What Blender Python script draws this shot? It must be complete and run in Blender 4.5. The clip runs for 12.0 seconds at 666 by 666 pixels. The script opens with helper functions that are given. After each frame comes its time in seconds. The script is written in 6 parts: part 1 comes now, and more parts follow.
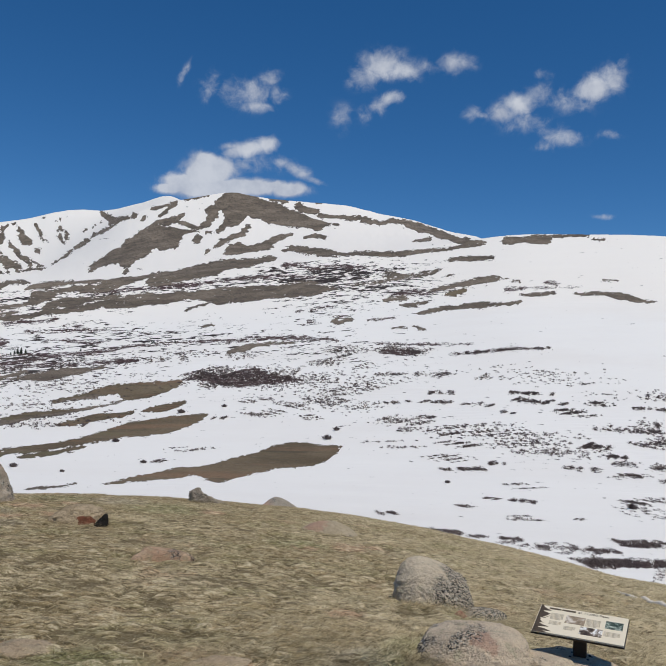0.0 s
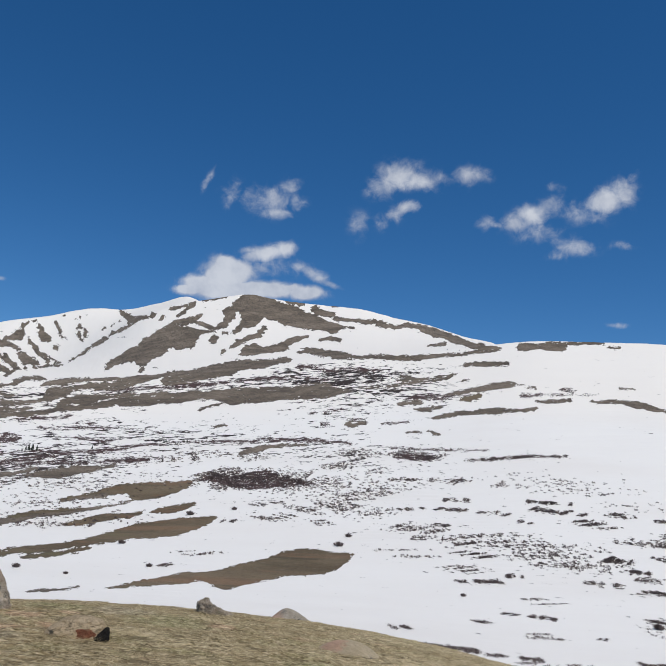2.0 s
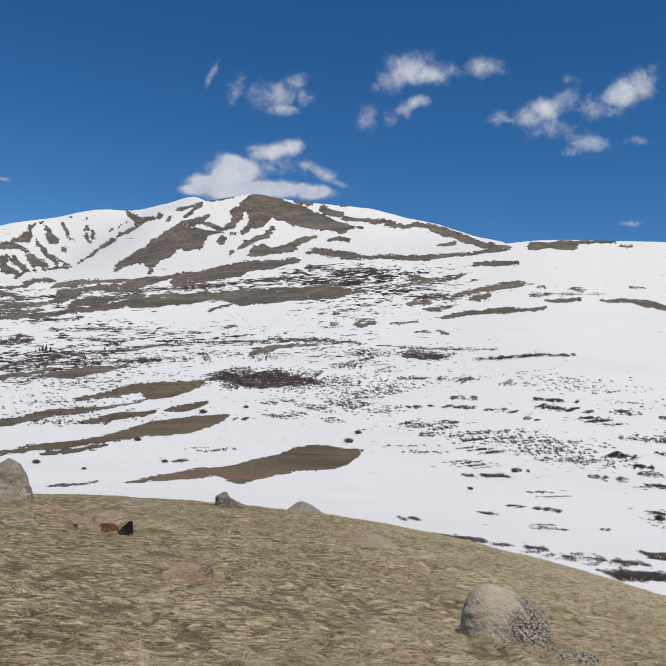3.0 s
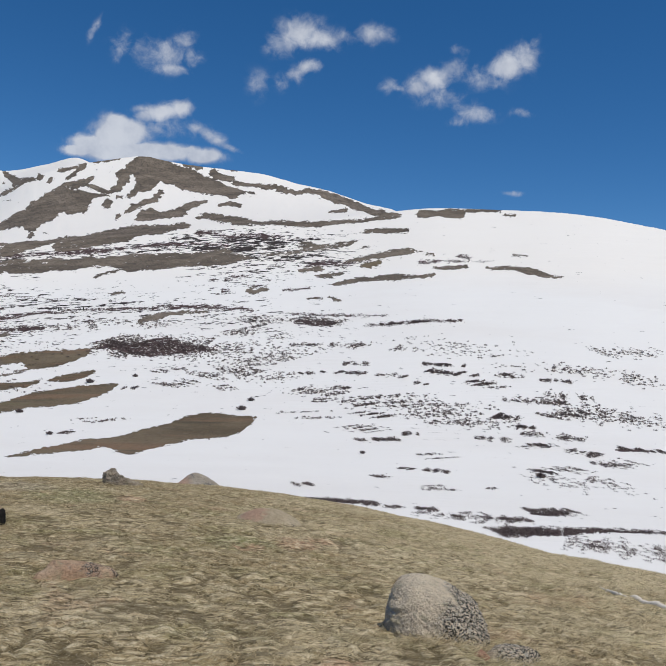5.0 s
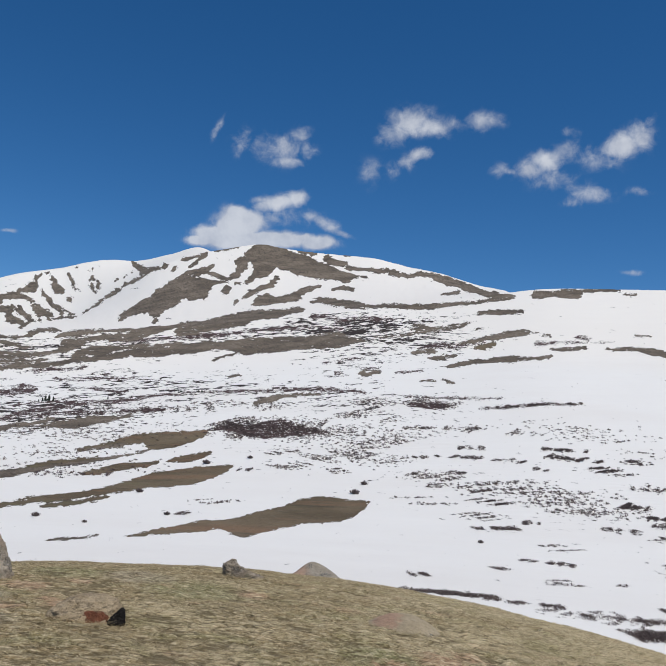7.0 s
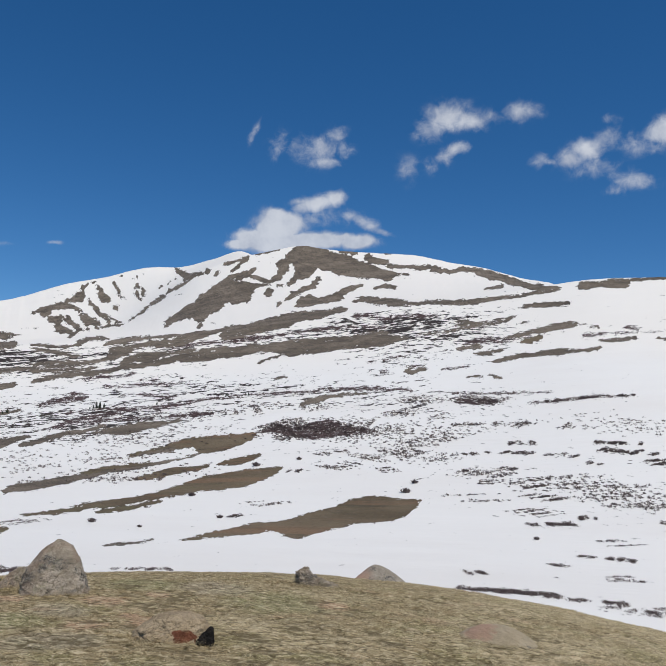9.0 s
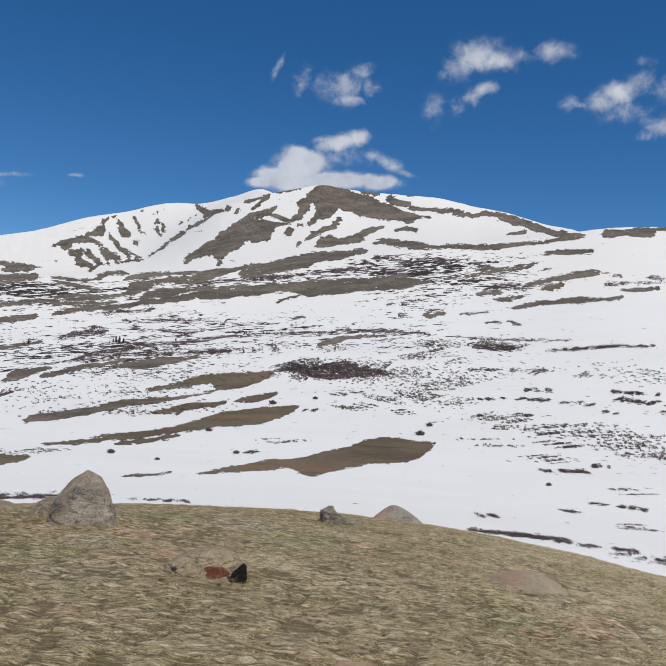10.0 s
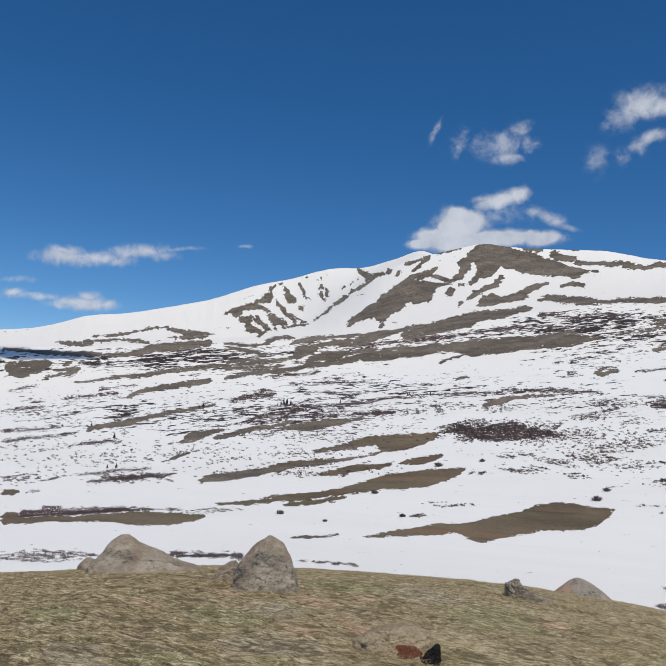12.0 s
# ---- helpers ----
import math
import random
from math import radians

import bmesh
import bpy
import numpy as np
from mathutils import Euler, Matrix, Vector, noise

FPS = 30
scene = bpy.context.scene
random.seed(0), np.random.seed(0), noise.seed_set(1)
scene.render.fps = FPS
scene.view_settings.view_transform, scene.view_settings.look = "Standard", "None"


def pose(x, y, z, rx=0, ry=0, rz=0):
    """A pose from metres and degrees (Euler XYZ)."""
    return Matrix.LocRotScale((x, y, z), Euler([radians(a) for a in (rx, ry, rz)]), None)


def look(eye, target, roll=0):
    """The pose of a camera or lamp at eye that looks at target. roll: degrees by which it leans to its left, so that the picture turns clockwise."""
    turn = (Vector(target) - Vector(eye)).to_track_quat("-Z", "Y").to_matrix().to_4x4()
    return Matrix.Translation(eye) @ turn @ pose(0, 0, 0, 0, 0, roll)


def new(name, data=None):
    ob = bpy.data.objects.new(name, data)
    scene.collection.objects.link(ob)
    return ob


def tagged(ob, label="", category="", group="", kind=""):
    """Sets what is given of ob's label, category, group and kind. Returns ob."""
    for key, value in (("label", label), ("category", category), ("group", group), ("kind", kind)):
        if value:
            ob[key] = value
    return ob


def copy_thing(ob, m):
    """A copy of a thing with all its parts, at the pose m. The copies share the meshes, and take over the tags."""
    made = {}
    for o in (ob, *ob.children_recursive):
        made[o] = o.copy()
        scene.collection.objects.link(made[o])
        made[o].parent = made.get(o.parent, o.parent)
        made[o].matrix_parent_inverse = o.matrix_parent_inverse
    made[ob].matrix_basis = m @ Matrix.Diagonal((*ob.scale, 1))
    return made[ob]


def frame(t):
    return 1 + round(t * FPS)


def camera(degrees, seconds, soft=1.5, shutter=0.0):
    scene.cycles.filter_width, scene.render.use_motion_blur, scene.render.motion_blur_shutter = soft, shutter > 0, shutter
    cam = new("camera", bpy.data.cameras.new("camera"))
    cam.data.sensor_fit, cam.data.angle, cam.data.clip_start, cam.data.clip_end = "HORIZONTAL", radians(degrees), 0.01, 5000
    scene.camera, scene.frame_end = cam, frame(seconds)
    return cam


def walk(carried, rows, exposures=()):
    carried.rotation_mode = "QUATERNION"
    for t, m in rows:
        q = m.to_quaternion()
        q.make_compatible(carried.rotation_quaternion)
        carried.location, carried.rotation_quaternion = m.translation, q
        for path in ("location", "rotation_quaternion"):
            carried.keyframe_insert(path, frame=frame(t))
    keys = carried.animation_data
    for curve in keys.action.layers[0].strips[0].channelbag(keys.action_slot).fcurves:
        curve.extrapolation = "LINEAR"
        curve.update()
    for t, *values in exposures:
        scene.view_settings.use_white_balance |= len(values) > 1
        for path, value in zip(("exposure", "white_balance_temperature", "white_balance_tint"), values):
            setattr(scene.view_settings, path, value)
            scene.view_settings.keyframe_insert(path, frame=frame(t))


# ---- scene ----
# ---- the camera and its walk ----
cam = camera(45.9, 12.0, soft=0.9)
PATH = [
    (0.0, -0.000, 0.000, 1.650, 93.60, -2.81, 0.00),
    (0.5, 0.068, 0.198, 1.624, 92.72, -3.32, -0.57),
    (1.0, -0.029, 0.414, 1.597, 93.41, -3.00, -0.33),
    (1.5, -0.167, 0.586, 1.614, 96.07, -4.04, -1.82),
    (2.0, -0.248, 0.849, 1.639, 101.01, -4.14, 0.87),
    (2.5, -0.300, 1.059, 1.630, 95.72, -3.99, 2.37),
    (2.7, -0.387, 1.164, 1.593, 94.56, -3.69, 1.53),
    (4.3, -0.584, 2.212, 1.570, 92.70, -5.17, 2.44),
    (4.5, -0.626, 2.336, 1.585, 93.83, -5.02, -0.32),
    (5.0, -0.641, 2.632, 1.577, 91.79, -3.27, -6.30),
    (5.5, -0.667, 2.982, 1.628, 94.91, -4.43, -2.48),
    (6.0, -0.792, 3.294, 1.617, 94.71, -4.06, -2.32),
    (6.5, -0.992, 3.581, 1.616, 93.45, -3.54, -3.35),
    (7.0, -1.068, 3.911, 1.626, 97.29, -3.83, 1.84),
    (7.2, -1.102, 4.035, 1.630, 96.36, -4.24, 1.57),
    (8.8, -1.753, 4.512, 1.667, 95.68, -3.28, 3.41),
    (9.0, -1.793, 4.618, 1.675, 97.07, -2.24, 5.21),
    (9.5, -1.895, 4.908, 1.651, 94.93, -2.24, 6.87),
    (10.0, -2.194, 5.045, 1.639, 92.73, -4.08, 6.38),
    (10.5, -2.350, 5.134, 1.626, 92.92, -4.95, 3.53),
    (11.0, -2.411, 5.239, 1.650, 97.92, -2.39, 7.54),
    (11.5, -2.459, 5.375, 1.654, 98.47, -3.76, 8.49),
    (12.0, -2.653, 5.438, 1.651, 96.35, -3.86, 18.24),
]
walk(cam, [(t, pose(x, y, z, rx, ry, rz)) for t, x, y, z, rx, ry, rz in PATH], exposures=((0.0, -0.06), (1.5, 0.0), (12.0, 0.0)))

# ---- world, sun, exposure ----
SUN_EL, SUN_AZ = 64.0, 138.0      # degrees; azimuth clockwise from straight ahead (+y)
SUN_DIR = Vector((math.sin(radians(SUN_AZ)) * math.cos(radians(SUN_EL)), math.cos(radians(SUN_AZ)) * math.cos(radians(SUN_EL)), math.sin(radians(SUN_EL))))
sun_data = bpy.data.lights.new("sun", "SUN")
sun_data.energy, sun_data.angle, sun_data.color = 2.87, radians(0.53), (1.0, 0.93, 0.815)
sun = new("sun", sun_data)
sun.matrix_world = look((0, 0, 60), Vector((0, 0, 60)) - SUN_DIR)


class Nodes:
    """A small helper round a node tree."""

    def __init__(self, tree):
        self.tree = tree
        tree.nodes.clear()

    def add(self, kind, inputs=(), **settings):
        node = self.tree.nodes.new(kind)
        if "air_density" in settings:
            node.air_density = settings["air_density"]
        if "altitude" in settings:
            node.altitude = settings["altitude"]
        if "attribute_name" in settings:
            node.attribute_name = settings["attribute_name"]
        if "data_type" in settings:
            node.data_type = settings["data_type"]
        if "dust_density" in settings:
            node.dust_density = settings["dust_density"]
        if "feature" in settings:
            node.feature = settings["feature"]
        if "interpolation_type" in settings:
            node.interpolation_type = settings["interpolation_type"]
        if "operation" in settings:
            node.operation = settings["operation"]
        if "ozone_density" in settings:
            node.ozone_density = settings["ozone_density"]
        if "sky_type" in settings:
            node.sky_type = settings["sky_type"]
        if "sun_disc" in settings:
            node.sun_disc = settings["sun_disc"]
        if "sun_elevation" in settings:
            node.sun_elevation = settings["sun_elevation"]
        if "sun_rotation" in settings:
            node.sun_rotation = settings["sun_rotation"]
        if "use_clamp" in settings:
            node.use_clamp = settings["use_clamp"]
        for key, value in dict(inputs).items():
            socket = node.inputs[key]
            if isinstance(value, bpy.types.NodeSocket):
                self.tree.links.new(value, socket)
            else:
                socket.default_value = value
        return node

    def math(self, op, a, b=0.0, c=0.0, clamp=False):
        return self.add("ShaderNodeMath", {0: a, 1: b, 2: c}, operation=op, use_clamp=clamp).outputs[0]

    def vmath(self, op, a, b=(0, 0, 0)):
        node = self.add("ShaderNodeVectorMath", {0: a, 1: b}, operation=op)
        return node.outputs["Value"] if op in ("DOT_PRODUCT", "LENGTH") else node.outputs[0]

    def noise(self, vector, scale, detail=4.0, rough=0.55, distortion=0.0, color=False):
        node = self.add("ShaderNodeTexNoise", {"Vector": vector, "Scale": scale, "Detail": detail, "Roughness": rough, "Distortion": distortion})
        return node.outputs["Color" if color else "Fac"]

    def ramp(self, value, *stops):
        node = self.add("ShaderNodeValToRGB", {"Fac": value})
        while len(node.color_ramp.elements) < len(stops):
            node.color_ramp.elements.new(0.5)
        for el, (place, col) in zip(node.color_ramp.elements, stops):
            el.position = place
            el.color = (*col, 1) if isinstance(col, tuple) else (col, col, col, 1)
        return node.outputs["Color"]

    def mix(self, fac, a, b):
        node = self.add("ShaderNodeMix", {0: fac}, data_type="RGBA")
        for socket, value in ((node.inputs[6], a), (node.inputs[7], b)):
            if isinstance(value, bpy.types.NodeSocket):
                self.tree.links.new(value, socket)
            else:
                socket.default_value = (*value, 1)
        return node.outputs[2]

    def step(self, value, low, high):
        node = self.add("ShaderNodeMapRange", {"Value": value, "From Min": low, "From Max": high}, interpolation_type="SMOOTHSTEP")
        return node.outputs[0]


def heading(az, el):
    a, e = radians(az), radians(el)
    return Vector((math.sin(a) * math.cos(e), math.cos(a) * math.cos(e), math.sin(e)))


def make_sky():
    world = bpy.data.worlds.new("sky")
    world.use_nodes = True
    scene.world = world
    n = Nodes(world.node_tree)
    sky = n.add("ShaderNodeTexSky", sky_type="NISHITA", sun_disc=False, sun_elevation=radians(SUN_EL), sun_rotation=radians(SUN_AZ),
                altitude=3600.0, air_density=1.0, dust_density=0.5, ozone_density=2.6)
    way = n.add("ShaderNodeTexCoord").outputs["Generated"]
    warp = n.vmath("SUBTRACT", n.noise(way, 14.0, 3.0, 0.6, color=True), (0.5, 0.5, 0.5))
    bent = n.vmath("ADD", way, n.vmath("MULTIPLY", warp, (0.026, 0.026, 0.02)))
    total = None

    def puff(az, el, wide, high, lean=0.0, weight=1.0):
        """One soft lobe of a cloud: its direction, half sizes and lean in degrees."""
        nonlocal total
        d = heading(az, el)
        right = Vector((math.cos(radians(az)), -math.sin(radians(az)), 0))
        up = right.cross(d)
        c, s = math.cos(radians(lean)), math.sin(radians(lean))
        a, b = right * c + up * s, up * c - right * s
        u = n.math("MULTIPLY", n.vmath("DOT_PRODUCT", bent, tuple(a)), 1 / math.sin(radians(wide)))
        v = n.math("MULTIPLY", n.vmath("DOT_PRODUCT", bent, tuple(b)), 1 / math.sin(radians(high)))
        u0, v0 = a.dot(d) / math.sin(radians(wide)), b.dot(d) / math.sin(radians(high))
        u, v = n.math("SUBTRACT", u, u0), n.math("SUBTRACT", v, v0)
        q = n.math("ADD", n.math("MULTIPLY", u, u), n.math("MULTIPLY", v, v))
        ahead = n.math("GREATER_THAN", n.vmath("DOT_PRODUCT", way, tuple(d)), 0.0)
        lobe = n.math("MULTIPLY", n.math("EXPONENT", n.math("MULTIPLY", q, -1.0)), n.math("MULTIPLY", ahead, weight))
        total = lobe if total is None else n.math("MAXIMUM", total, lobe)

    puff(-9.73, 14.53, 1.33, 0.90, 5, 3.00)
    puff(-11.35, 13.65, 1.30, 0.58, 5, 2.40)
    puff(-12.58, 13.06, 0.87, 0.34, 6, 1.80)
    puff(-9.51, 13.46, 2.48, 0.56, 5, 3.00)
    puff(-6.91, 13.66, 1.80, 0.50, 4, 2.60)
    puff(-3.88, 13.69, 1.37, 0.47, 4, 2.20)
    puff(-10.03, 15.36, 0.64, 0.46, 5, 2.20)
    puff(-5.21, 13.96, 1.05, 0.26, 4, 1.50)
    puff(-7.38, 16.35, 1.70, 0.57, 13, 1.15)
    puff(-5.94, 16.75, 0.91, 0.57, 4, 1.15)
    puff(-8.31, 16.39, 1.00, 0.37, 5, 0.90)
    puff(-7.47, 15.40, 2.22, 0.93, 5, 0.45)
    puff(-5.29, 15.39, 1.81, 0.87, 4, 0.32)
    puff(-3.40, 15.15, 1.55, 0.47, -28, 0.95)
    puff(-2.20, 14.51, 0.95, 0.29, -17, 0.70)
    puff(-4.53, 15.67, 0.94, 0.36, 4, 0.75)
    puff(2.51, 22.47, 1.52, 1.00, 2, 1.15)
    puff(1.54, 21.81, 1.42, 0.80, 22, 0.90)
    puff(4.11, 22.15, 1.79, 0.78, 1, 0.95)
    puff(5.51, 22.33, 1.04, 0.70, 0, 0.50)
    puff(7.68, 22.72, 0.96, 0.69, -0, 0.90)
    puff(8.52, 22.77, 0.86, 0.51, -1, 0.75)
    puff(6.92, 22.26, 1.38, 0.55, -0, 0.40)
    puff(3.13, 20.25, 0.97, 0.45, 1, 0.95)
    puff(2.18, 19.79, 0.89, 0.71, 42, 0.60)
    puff(1.11, 19.12, 1.07, 0.71, 2, 0.38)
    puff(-0.45, 18.83, 0.93, 1.00, 3, 0.46)
    puff(12.69, 19.95, 1.23, 0.75, 13, 1.15)
    puff(11.66, 19.39, 1.02, 0.68, -1, 0.85)
    puff(14.01, 20.55, 1.40, 0.80, 8, 0.58)
    puff(15.63, 20.40, 1.64, 0.79, -3, 0.58)
    puff(17.79, 20.74, 1.17, 0.86, -4, 1.15)
    puff(18.97, 21.20, 0.94, 1.05, -4, 0.90)
    puff(19.65, 22.15, 0.37, 0.81, -30, 0.50)
    puff(16.67, 19.88, 1.63, 0.82, -3, 0.52)
    puff(13.18, 18.68, 2.03, 0.75, -2, 0.58)
    puff(14.98, 18.07, 1.67, 0.80, -2, 0.42)
    puff(15.64, 17.59, 1.20, 0.60, -2, 0.85)
    puff(14.57, 17.23, 0.88, 0.51, -2, 0.55)
    puff(9.31, 19.48, 0.76, 0.55, -1, 0.60)
    puff(10.14, 19.24, 1.11, 0.28, -1, 0.42)
    puff(18.93, 17.62, 0.90, 0.32, -3, 0.52)
    puff(14.11, 21.83, 0.73, 0.40, -3, 0.44)
    puff(-7.14, 20.05, 1.76, 1.13, 5, 0.75)
    puff(-8.56, 20.41, 1.26, 0.84, 6, 0.50)
    puff(-9.96, 20.52, 0.90, 0.83, 6, 0.56)
    puff(-10.22, 19.77, 0.38, 0.83, -9, 0.50)
    puff(-6.02, 21.16, 1.05, 0.63, 30, 0.62)
    puff(-6.77, 19.23, 1.42, 0.46, 5, 0.85)
    puff(-5.42, 20.11, 0.85, 1.06, -26, 0.50)
    puff(-11.93, 21.04, 0.31, 0.96, -28, 0.52)
    puff(18.66, 12.22, 0.72, 0.20, -1, 0.60)
    puff(-38.12, 9.91, 2.00, 0.56, 8, 1.00)
    puff(-37.88, 10.35, 1.17, 0.41, 8, 0.90)
    puff(-39.20, 9.59, 1.31, 0.39, 8, 0.70)
    puff(-36.01, 10.18, 2.11, 0.51, 7, 0.85)
    puff(-34.41, 10.19, 1.38, 0.45, 7, 0.80)
    puff(-33.01, 10.90, 2.62, 0.56, 10, 0.80)
    puff(-31.50, 10.83, 1.20, 0.42, 6, 0.70)
    puff(-30.35, 11.43, 1.78, 0.21, 6, 0.60)
    puff(-41.11, 6.97, 0.82, 0.35, 7, 0.95)
    puff(-39.48, 6.93, 2.94, 0.29, 7, 0.65)
    puff(-36.41, 7.05, 2.03, 0.54, 6, 1.15)
    puff(-36.13, 7.61, 0.74, 0.40, 6, 1.00)
    puff(-34.85, 7.16, 0.80, 0.40, 6, 1.00)
    puff(-40.94, 7.91, 1.54, 0.26, 7, 0.55)
    puff(-37.79, 6.66, 1.33, 0.33, 6, 0.70)
    puff(-25.63, 11.97, 0.51, 0.18, 5, 0.60)
    grain = n.noise(n.vmath("ADD", way, n.vmath("MULTIPLY", warp, (0.05, 0.05, 0.05))), 24.0, 7.0, 0.6, 0.4)
    fine = n.noise(n.vmath("ADD", way, n.vmath("MULTIPLY", warp, (0.02, 0.02, 0.02))), 80.0, 5.0, 0.58, 0.3)
    texture = n.math("ADD", n.math("MULTIPLY", n.math("SUBTRACT", grain, 0.5), 1.5), n.math("MULTIPLY", n.math("SUBTRACT", fine, 0.5), 1.3))
    body = n.math("ADD", total, n.math("MULTIPLY", texture, n.math("MULTIPLY_ADD", n.math("MINIMUM", total, 1.0), -0.25, 0.95)))
    cover = n.math("MULTIPLY", n.step(body, 0.05, 1.2), n.step(total, 0.02, 0.4), clamp=True)
    shade = n.step(n.math("ADD", n.noise(n.vmath("ADD", way, (0, 0, 0.006)), 26.0, 4.0, 0.6), n.math("MULTIPLY", cover, 0.25)), 0.45, 0.95)
    white = n.mix(shade, CLOUD_DARK, CLOUD_LIT)
    blue = n.add("ShaderNodeHueSaturation", {"Saturation": SKY_SAT, "Value": 1.0, "Color": sky.outputs[0]}).outputs[0]
    haze = n.mix(n.math("MULTIPLY", cover, 0.9), blue, white)
    n.add("ShaderNodeOutputWorld", {"Surface": n.add("ShaderNodeBackground", {"Color": haze, "Strength": SKY_STRENGTH}).outputs[0]})


SKY_STRENGTH, SKY_SAT = 0.101, 1.3
CLOUD_LIT, CLOUD_DARK = (6.3, 6.6, 7.2), (4.2, 4.6, 5.5)
make_sky()

# ---- the shape of the land ----
EYE = 1.65


def smooth_knots(x, xs, ys):
    """Monotone-ish smooth curve through knots (Catmull-Rom slopes)."""
    xs, ys = np.asarray(xs, float), np.asarray(ys, float)
    m = np.gradient(ys, xs)
    k = np.clip(np.searchsorted(xs, x) - 1, 0, len(xs) - 2)
    h = xs[k + 1] - xs[k]
    t = np.clip((x - xs[k]) / h, 0, 1)
    return ((2 * t**3 - 3 * t**2 + 1) * ys[k] + (t**3 - 2 * t**2 + t) * h * m[k] + (-2 * t**3 + 3 * t**2) * ys[k + 1] + (t**3 - t**2) * h * m[k + 1])


# heights of three crests, in degrees above the eye, by bearing: the near snow slope's rim, the peak, and the ridge behind the bowl
RIM_AZ = (-180, -90, -60, -41.5, -36, -28, -21, -15, -7.3, 0, 4.4, 8, 12.3, 18, 21.4, 24.2, 27, 29, 40, 70, 180)
RIM_EL = (1.0, 1.5, 2.4, 3.4, 3.9, 4.8, 5.7, 6.5, 7.95, 9.2, 9.8, 10.4, 11.03, 11.07, 10.96, 10.66, 10.13, 9.7, 7.5, 4.0, 1.0)
PEAK_AZ = (-180, -41, -30, -23.4, -20.5, -18.1, -15.6, -12.9, -11.3, -9.5, -8.1, -6.4, -4.5, -2.6, 0.5, 3, 4.9, 8, 10.1, 12, 30, 180)
PEAK_EL = (0.5, 3.6, 5.0, 5.95, 7.0, 8.7, 10.75, 12.05, 12.5, 12.98, 13.24, 13.1, 12.98, 12.93, 12.8, 12.33, 12.05, 11.25, 10.84, 10.0, 6.0, 0.5)
BOWL_AZ = (-180, -60, -41.6, -39.5, -37.9, -36.3, -33.5, -30.6, -27.6, -24.6, -21.6, -20.2, -18.5, -17, -14.5, -12.4, -11.7, -8, 0, 180)
BOWL_EL = (0.5, 3.0, 4.55, 4.9, 5.4, 6.02, 6.52, 7.25, 8.1, 9.3, 10.15, 10.67, 11.05, 11.15, 11.92, 12.6, 12.4, 11, 9, 0.5)
R0, R1, R2, R3, R4 = 125.0, 900.0, 1700.0, 2300.0, 4700.0


def lattice(i, j, seed):
    n = (i * 374761393 + j * 668265263 + seed * 1442695041) & 0x7FFFFFFF
    n = ((n ^ (n >> 13)) * 1274126177) & 0x7FFFFFFF
    return ((n ^ (n >> 16)) & 0xFFFF) / 65535.0


def value_noise(x, y, seed=0):
    i, j = np.floor(x).astype(np.int64), np.floor(y).astype(np.int64)
    u, v = x - i, y - j
    u, v = u * u * u * (u * (6 * u - 15) + 10), v * v * v * (v * (6 * v - 15) + 10)
    a = lattice(i, j, seed) * (1 - u) + lattice(i + 1, j, seed) * u
    b = lattice(i, j + 1, seed) * (1 - u) + lattice(i + 1, j + 1, seed) * u
    return a * (1 - v) + b * v


def fbm(x, y, octaves=4, seed=0, gain=0.5):
    total, amp, norm = 0.0, 1.0, 0.0
    for k in range(octaves):
        total = total + amp * (value_noise(x * 2.03**k + 17.3 * k, y * 2.03**k - 9.1 * k, seed + k) * 2 - 1)
        norm, amp = norm + amp, amp * gain
    return total / norm


def knoll_z(x, y):
    """The grassy knoll on which one walks."""
    X, Y = np.clip(x, -60, 60) / 20, np.clip(y, -8, 70) / 20
    z = (-0.014 + 0.037 * X - 2.368 * Y - 2.025 * X * X - 3.043 * X * Y + 0.509 * Y * Y + 0.446 * X**3 - 0.401 * X * X * Y + 1.135 * X * Y * Y - 0.281 * Y**3)
    z = z + 0.0019 * np.hypot(x, y) * np.clip(np.degrees(np.arctan2(x, y)) - 20, 0, 25) * (y > 0)
    z = z + 0.2 * np.exp(-((x - 2.0) ** 2 + (y - 7.0) ** 2) / 8.0)
    return z - 0.02 * np.maximum(0, -8 - y) - 0.15 * np.maximum(0, np.abs(x) - 60) - 0.012 * np.maximum(0, np.hypot(x, y) - 48) ** 2


def slope_el(az, r):
    """Elevation in degrees, seen from the eye at the start, of the snow slope, the peak and the bowl behind."""
    rim, peak, bowl = smooth_knots(az, RIM_AZ, RIM_EL), smooth_knots(az, PEAK_AZ, PEAK_EL), smooth_knots(az, BOWL_AZ, BOWL_EL)
    u = np.log(np.clip(r, R0, R1) / R0) / math.log(R1 / R0)
    front = -10.5 + (rim + 10.5) * (0.62 * u + 0.38 * u * u)
    v = np.clip((r - R1) / (R2 - R1), 0, 1)
    w = np.clip((r - R2) / (R3 - R2), 0, 1)
    el = front + (peak - rim) * (0.55 * v + 0.45 * v * v)
    return el + (bowl - peak) * (0.7 * w + 0.3 * w * w)


def slope_z(az, r):
    rr = np.clip(r, R0, R3)
    z = EYE + rr * np.tan(np.radians(slope_el(az, rr)))
    return np.where(r > R3, z + (10.0 - z) * np.clip((r - R3) / (R4 - R3), 0, 1) ** 0.7, z)


